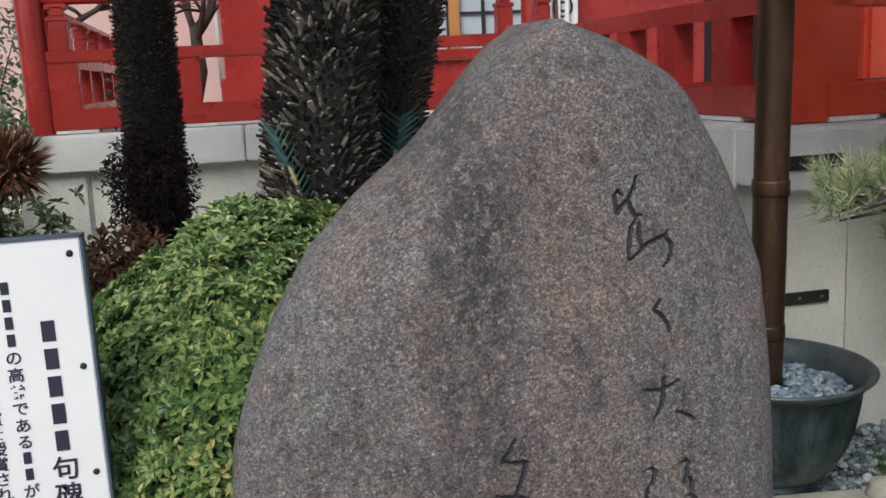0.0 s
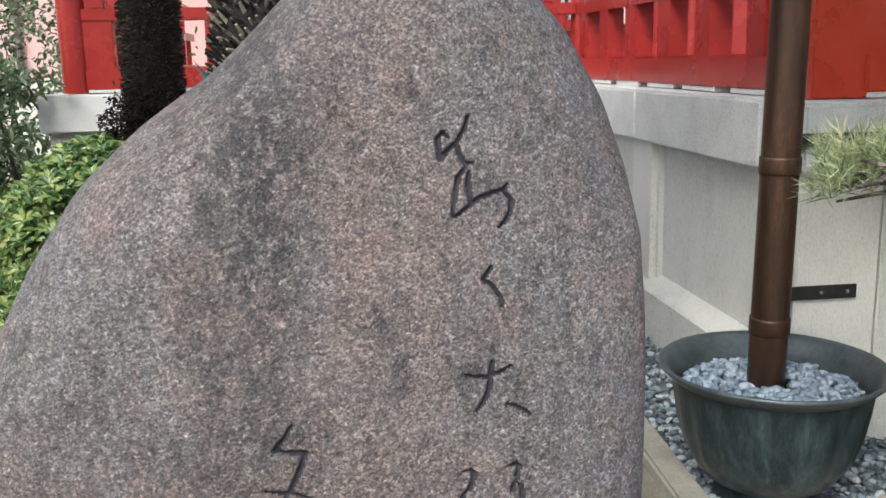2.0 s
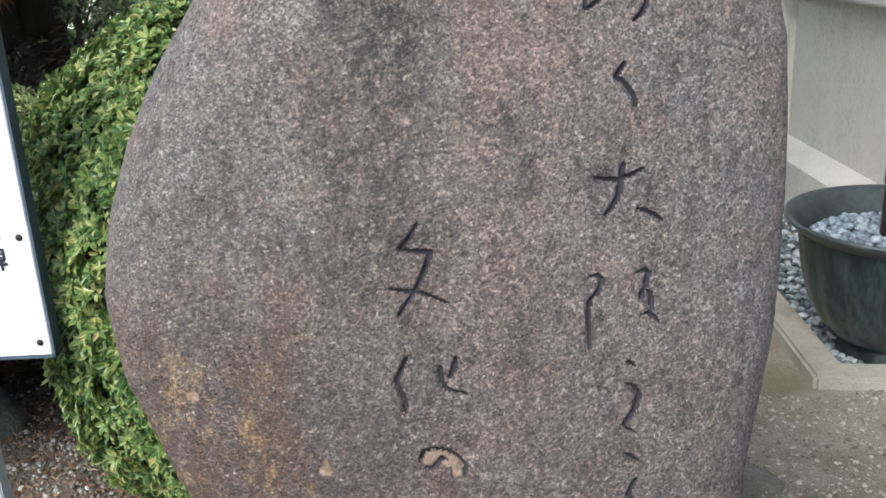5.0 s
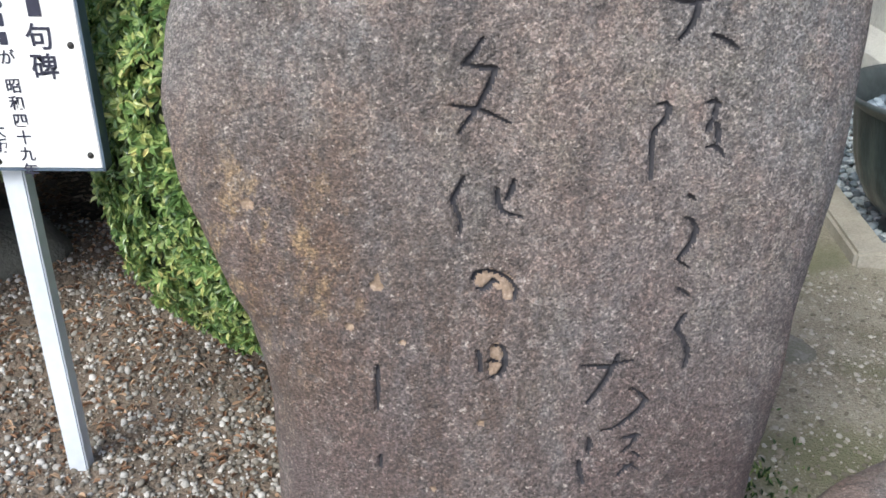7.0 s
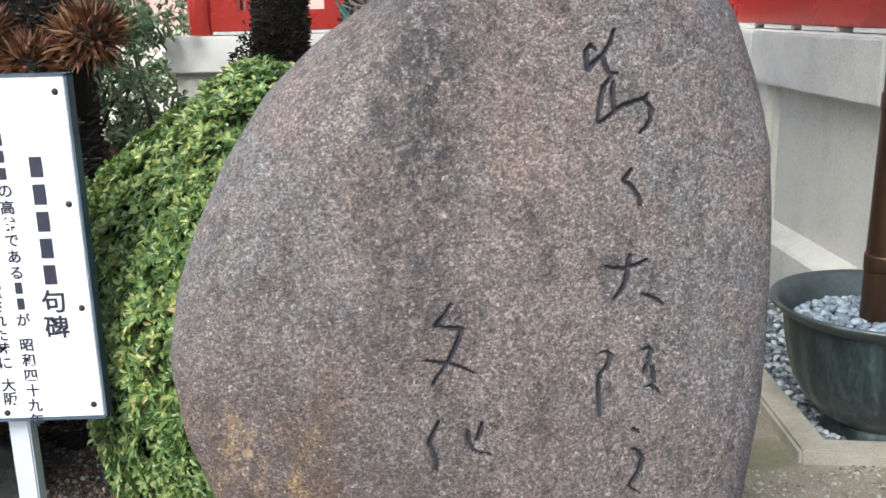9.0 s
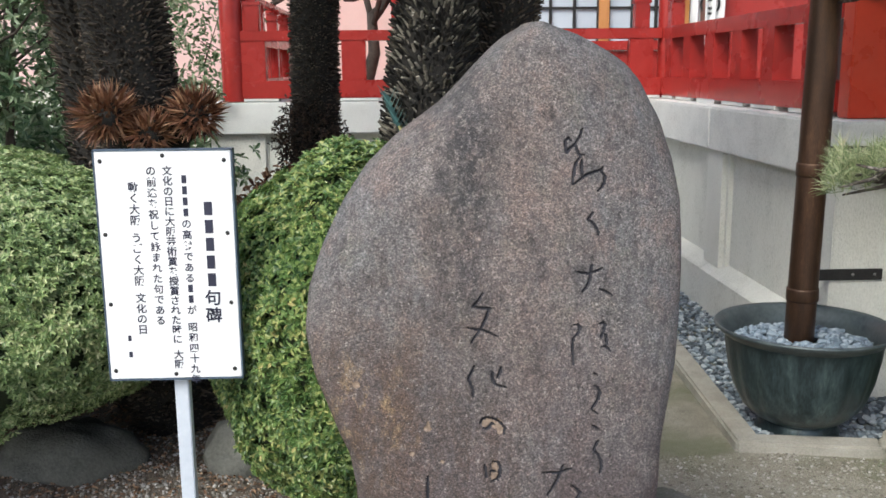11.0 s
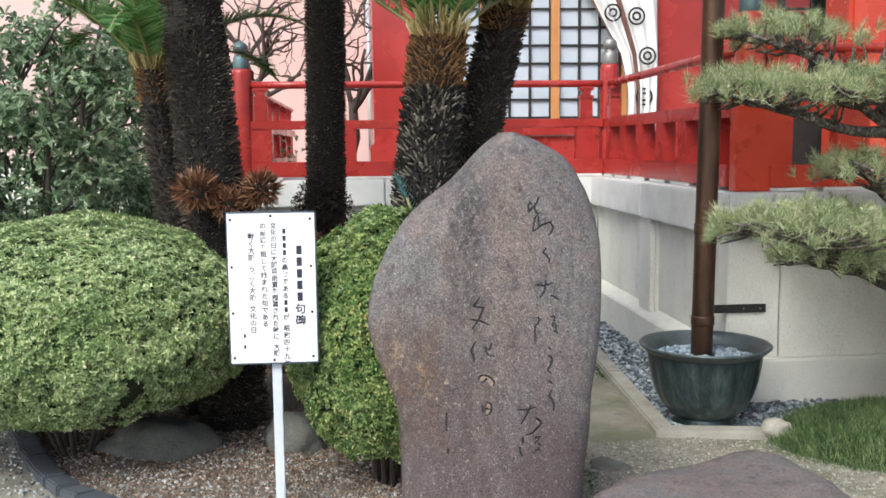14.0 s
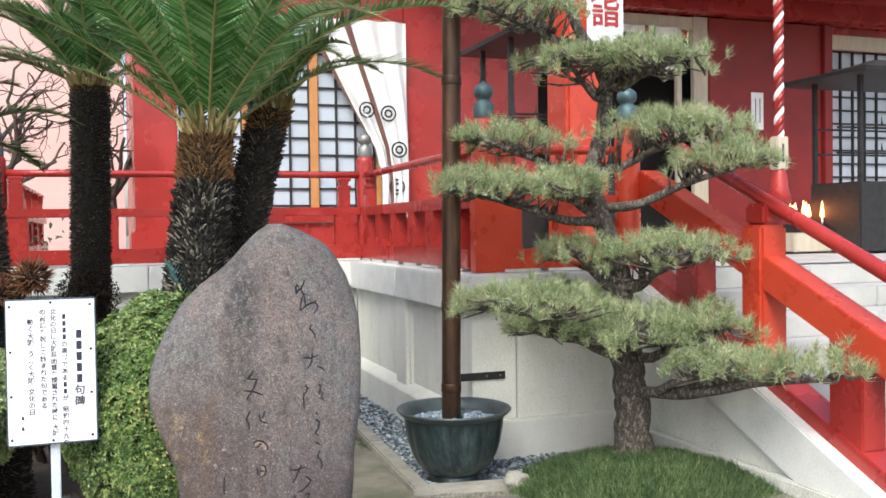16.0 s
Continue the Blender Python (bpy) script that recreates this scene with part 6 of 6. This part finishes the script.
def curtain():
    """White festival curtain gathered to one side, with brown bands and round crests."""
    ob = thing("white_curtain", "white gathered shrine curtain with brown bands and crests", "curtain", (3.2, WALL_Y - 0.16, 3.0))
    nx, nz = 60, 40
    left = lambda z: 3.02 - 0.55 * max(z - 2.65, 0) if z > 2.65 else 3.02 + 0.09 * min((2.65 - z) / 0.4, 1)
    fold = lambda u, z: 0.035 * math.sin(u * 26 + 1.5 * math.sin(z * 2))

    def at(u, z, off=0.0):
        x = left(z) + (3.48 - left(z)) * u
        return (x, WALL_Y - 0.16 + fold(u, z) - off, z)

    zs = np.linspace(1.75, 4.25, nz)
    v = [at(u, z) for z in zs for u in np.linspace(0, 1, nx)]
    f = [[j * nx + i, j * nx + i + 1, (j + 1) * nx + i + 1, (j + 1) * nx + i] for j in range(nz - 1) for i in range(nx - 1)]
    cloth = part("cloth", (np.array(v), f, True), WHITE_CLOTH, ob)
    band = surface("brown_band", [(0.3, (0.11, 0.05, 0.04)), (0.7, (0.20, 0.10, 0.08))], 5, 80, 0.3, 0.9, 0.1)
    for u0, u1 in ((0.0, 0.05), (0.36, 0.44)):
        us = np.linspace(u0, u1, 5)
        v = [at(u, z, 0.006) for z in zs for u in us]
        f = [[j * 5 + i, j * 5 + i + 1, (j + 1) * 5 + i + 1, (j + 1) * 5 + i] for j in range(nz - 1) for i in range(4)]
        part("band", (np.array(v), f, True), band, ob, "dark brown woven band")
    for u, z in ((0.24, 3.12), (0.62, 3.08), (0.60, 2.15), (0.7, 2.62)):
        bm = bmesh.new()
        c = Vector(at(u, z, 0.03))
        for r0, r1 in ((0.082, 0.105), (0.03, 0.055)):
            ring = [(bm.verts.new(c + Vector((r0 * math.cos(t), 0, r0 * math.sin(t)))), bm.verts.new(c + Vector((r1 * math.cos(t), 0, r1 * math.sin(t))))) for t in np.arange(24) * math.pi / 12]
            for (p, q), (s, w) in zip(ring, ring[1:] + ring[:1]):
                bm.faces.new((p, q, w, s))
        part("crest", finish(bm), BLACK_METAL, ob, "round black crest ring")


curtain()

# entrance
part("lintel_beam", boxed(5.404, 13, WALL_Y - 0.3, WALL_Y + 0.1, 4.66, 5.3, bevel=0.02), RED, hall)
# the darkness inside the hall is a sheet coloured black
part("interior_shade_sheet", boxed(5.41, 13, WALL_Y + 0.9, WALL_Y + 1.0, Z, 6.5), HALL_SHADE, hall, "black sheet painted as the unlit depth of the hall")
part("wall_above", boxed(5.41, 13, WALL_Y - 0.02, WALL_Y + 0.12, 5.304, 6.5), RED, hall)
part("transom", boxed(5.41, 13, WALL_Y + 0.05, WALL_Y + 0.1, 4.3, 4.655), RED, hall)
part("door_leaf", boxed(8.15, 10.2, WALL_Y - 0.05, WALL_Y + 0.03, Z, 4.64, bevel=0.01), DARK_RED, hall, "dark red door leaf")
part("door_edge", boxed(10.204, 10.36, WALL_Y - 0.12, WALL_Y + 0.03, Z, 4.64, bevel=0.01), DARK_RED, hall)
part("door_frame", boxed(7.62, 7.71, WALL_Y - 0.02, WALL_Y + 0.05, Z, 4.45, bevel=0.008), PALE_WOOD, hall, "pale wooden door frame")
part("door_frame", boxed(7.90, 8.145, WALL_Y - 0.04, WALL_Y + 0.05, Z, 4.64, bevel=0.008), PALE_WOOD, hall, "pale wooden door frame")
part("head_frame", boxed(5.5, 7.898, WALL_Y - 0.03, WALL_Y + 0.04, 4.45, 4.63, bevel=0.008), PALE_WOOD, hall, "pale wooden head frame")
part("head_frame", boxed(10.37, 12.9, WALL_Y - 0.03, WALL_Y + 0.04, 4.30, 4.52, bevel=0.008), PALE_WOOD, hall, "pale wooden head frame")
part("far_wall", boxed(10.364, 13, WALL_Y + 0.16, WALL_Y + 0.25, Z, 4.29), PAPER, hall)
for x in np.arange(10.5, 12.9, 0.24):
    part("lattice_bar", boxed(x - 0.014, x + 0.014, WALL_Y + 0.12, WALL_Y + 0.158, Z + 0.3, 4.29), BLACK_METAL, hall)
for z in np.arange(1.7, 4.2, 0.21):
    part("lattice_bar", boxed(10.37, 12.9, WALL_Y + 0.125, WALL_Y + 0.155, z - 0.012, z + 0.012), BLACK_METAL, hall)
valance = thing("door_curtain", "short white crested curtain over the entrance", "curtain", (6.6, WALL_Y - 0.08, 4.1))
for k in range(4):
    x0 = 5.46 + 0.54 * k
    v = [(x0 + 0.51 * u, WALL_Y - 0.08 + 0.02 * math.sin(u * 9 + k), z) for z in np.linspace(3.82, 4.45, 6) for u in np.linspace(0, 1, 14)]
    f = [[j * 14 + i, j * 14 + i + 1, (j + 1) * 14 + i + 1, (j + 1) * 14 + i] for j in range(5) for i in range(13)]
    panel = part("panel", (np.array(v), f, True), WHITE_CLOTH, valance)
    part("crest", lathe([(0.115, 0.0), (0.115, 0.006), (0.065, 0.006), (0.065, 0.0)], 24), BLACK_METAL, panel, "round dark crest ring").matrix_world = pose(x0 + 0.26, WALL_Y - 0.106, 4.07, 90, 0, 0)
    part("band", boxed(x0 - 0.035, x0 + 0.02, WALL_Y - 0.118, WALL_Y - 0.104, 3.80, 4.448), DARK_RED, panel, "dark woven band between panels")
plate = thing("paper_plaque", "narrow white paper plaque on the dark red door", "plaque", (9.05, WALL_Y - 0.07, 2.9))
part("sheet", boxed(8.89, 9.10, WALL_Y - 0.07, WALL_Y - 0.054, 3.02, 3.57), WHITE_CLOTH, plate)
for x in (8.95, 9.03):
    part("writing_bar", boxed(x, x + 0.012, WALL_Y - 0.074, WALL_Y - 0.0705, 3.12, 3.48), INK, plate)

# porch pillars and eave
porch = thing("porch", "vermilion porch pillars carrying a red beam", "porch", (6.5, 5.2, TOP), kind="structure")
for x in (4.10, 12.2):
    part("pillar", boxed(x - 0.22, x + 0.22, 4.98, 5.42, Z, 4.6, bevel=0.03), ORANGE_RED, porch)
    part("pillar_foot", boxed(x - 0.27, x + 0.27, 4.93, 5.47, Z - 0.003, Z + 0.14, bevel=0.02), BLACK_METAL, porch, "black metal pillar shoe")
part("beam", boxed(3.6, 12.8, 5.05, 5.35, 4.604, 5.0, bevel=0.02), RED, porch)
part("ceiling_board", boxed(3.5, 13, 6.9, WALL_Y - 0.304, 5.004, 5.06), PALE_WOOD, porch, "pale boarded porch ceiling")
for y in np.arange(7.0, 8.4, 0.45):
    part("rafter", boxed(3.5, 13, y - 0.05, y + 0.05, 4.90, 5.002, bevel=0.006), RED, porch)
eave = part("hall_eave", boxed(-0.6, 13.5, 7.2, 9.4, 6.5, 6.7, bevel=0.02), PALE_WOOD, label="broad wooden eave over the veranda")
tagged(eave, category="roof", kind="structure")

# ---- candle stands ----


def candle_stand(label, cx, cy, w, eave, rise):
    ob = thing("candle_stand", label, "candle stand", (cx, cy, Z), group="roofed candle stands")
    part("cabinet", boxed(cx - w, cx + w, cy - 0.4, cy + 0.4, Z, 2.08, bevel=0.012), BLACK_METAL, ob)
    for sx in (-1, 1):
        for sy in (-1, 1):
            part("upright", boxed(cx + sx * (w - 0.04) - 0.025, cx + sx * (w - 0.04) + 0.025, cy + sy * 0.36 - 0.025, cy + sy * 0.36 + 0.025, 2.07, 3.26 + rise, bevel=0.004), BLACK_METAL, ob)
    for z in (2.42, 2.72):
        shelf = bmesh.new()
        for y in (-0.3, 0.0, 0.3):
            box(shelf, cx - w + 0.05, cx + w - 0.05, cy + y - 0.02, cy + y + 0.02, z, z + 0.02, 0.003)
        for x in np.linspace(-w + 0.1, w - 0.1, 5):
            tube([(cx + x, cy - 0.3, z + 0.02), (cx + x, cy - 0.3, z + 0.10)], [0.012, 0.004], 6, shelf)
        part("candle_rack", finish(shelf), BLACK_METAL, ob)
    bm = bmesh.new()
    rings = [(a, b, z + rise) for a, b, z in ((eave, 0.72, 3.24), (eave + 0.01, 0.73, 3.28), (eave * 0.55, 0.42, 3.38), (eave * 0.25, 0.14, 3.46), (eave * 0.2, 0.1, 3.48))]
    loops = [[bm.verts.new((cx + sx * a, cy + sy * b, z)) for sx, sy in ((-1, -1), (1, -1), (1, 1), (-1, 1))] for a, b, z in rings]
    for p, q in zip(loops, loops[1:]):
        for i in range(4):
            bm.faces.new((p[i], p[(i + 1) % 4], q[(i + 1) % 4], q[i]))
    bm.faces.new(loops[0][::-1])
    bm.faces.new(loops[-1])
    part("roof", finish(bm), BLACK_METAL, ob, "dark curved sheet-metal roof")
    return ob


candle_stand("black roofed candle stand beside the porch pillar", 4.10, 5.9, 0.58, 0.66, 0.22)
candle_stand("black roofed candle stand beside the entrance", 8.55, 5.9, 0.72, 0.95, 0.04)

FLAME = bpy.data.materials.new("candle_flame")
FLAME.use_nodes = True
FLAME.node_tree.nodes["Principled BSDF"].inputs["Emission Color"].default_value = (1.0, 0.28, 0.05, 1)
FLAME.node_tree.nodes["Principled BSDF"].inputs["Emission Strength"].default_value = 9.0
tray = thing("candle_tray", "low red tray with burning candles", "candle tray", (7.68, 6.2, Z))
part("tray", boxed(7.30, 8.05, 5.95, 6.45, Z, 1.50, bevel=0.01), PALE_WOOD, tray, "pale wooden table top")
part("drip_pan", boxed(7.36, 7.99, 6.0, 6.4, 1.502, 1.60, bevel=0.008), BLACK_METAL, tray, "black iron drip pan")
for k in range(9):
    x, y = 7.42 + 0.065 * k, 6.08 + 0.12 * (k % 3)
    h = 0.16 + 0.08 * rng.random()
    candle = part("candle", lathe([(0.012, 0), (0.012, 0.07)], 10, None, (x, y, 1.60), True), WHITE_CLOTH, tray)
    part("flame", lathe([(0.002, 0.0), (0.026, 0.03), (0.020, 0.08), (0.002, h)], 10, None, (x, y, 1.672)), FLAME, candle, "small orange flame")


# ---- bell rope and banner ----
def bell_rope():
    x, y = 6.30, 5.0
    ob = thing("bell_rope", "twisted red and white bell rope with tassel", "rope", (x, y, 1.9))
    for k, mat in enumerate((RED, DARK_RED, WHITE_CLOTH)):
        pts = [(x + 0.026 * math.cos(t * 26 + k * 2.094), y + 0.026 * math.sin(t * 26 + k * 2.094), 2.48 + t) for t in np.linspace(0, 2.13, 180)]
        part("strand", tube(pts, [0.027] * 180, 8), mat, ob)
    part("wooden_block", boxed(x - 0.075, x + 0.075, y - 0.06, y + 0.06, 2.16, 2.5, bevel=0.012), PALE_WOOD, ob, "pale wooden rope block")
    part("ink_bar", boxed(x - 0.012, x + 0.012, y - 0.064, y - 0.0605, 2.24, 2.42), INK, ob)
    part("tassel", lathe([(0.05, 2.17), (0.075, 2.10), (0.085, 1.98), (0.125, 1.84), (0.10, 1.82), (0.01, 1.83)], 26, lambda a, z: 0.06 * math.sin(13 * a), (x, y, 0)), RED, ob, "red frayed tassel")


bell_rope()
banner = thing("hanging_banner", "white paper banner with one red character", "banner", (4.15, 4.895, 3.75))
part("sheet", boxed(4.05, 4.43, 4.89, 4.902, 3.275, 4.55), WHITE_CLOTH, banner)
part("hanging_rod", boxed(4.01, 4.47, 4.88, 5.06, 4.55, 4.64, bevel=0.006), PALE_WOOD, banner)
part("hanger", boxed(4.10, 4.20, 5.0, 5.08, 4.62, 4.72), PALE_WOOD, banner)
write_column(banner, RED, "初詣", 0.31, 4.24, 3.86, 0.36, 4.884, "red brushed character")

# ---- the neighbouring house ----
house = thing("neighbouring_house", "plain pink plastered house behind the shrine", "house", (-4, 15, 0))
part("wall", boxed(-12, 0.1, 14.2, 16.5, -0.1, 8.5), PINK, house)
part("downpipe", tube([(-3.6, 14.14, 0), (-3.6, 14.14, 8)], [0.05, 0.05], 12), GREY_METAL, house)
part("ground_wall", boxed(-12, -2.0, 13.6, 13.9, -0.1, 1.3, bevel=0.01), CONCRETE, house, "low grey boundary wall")
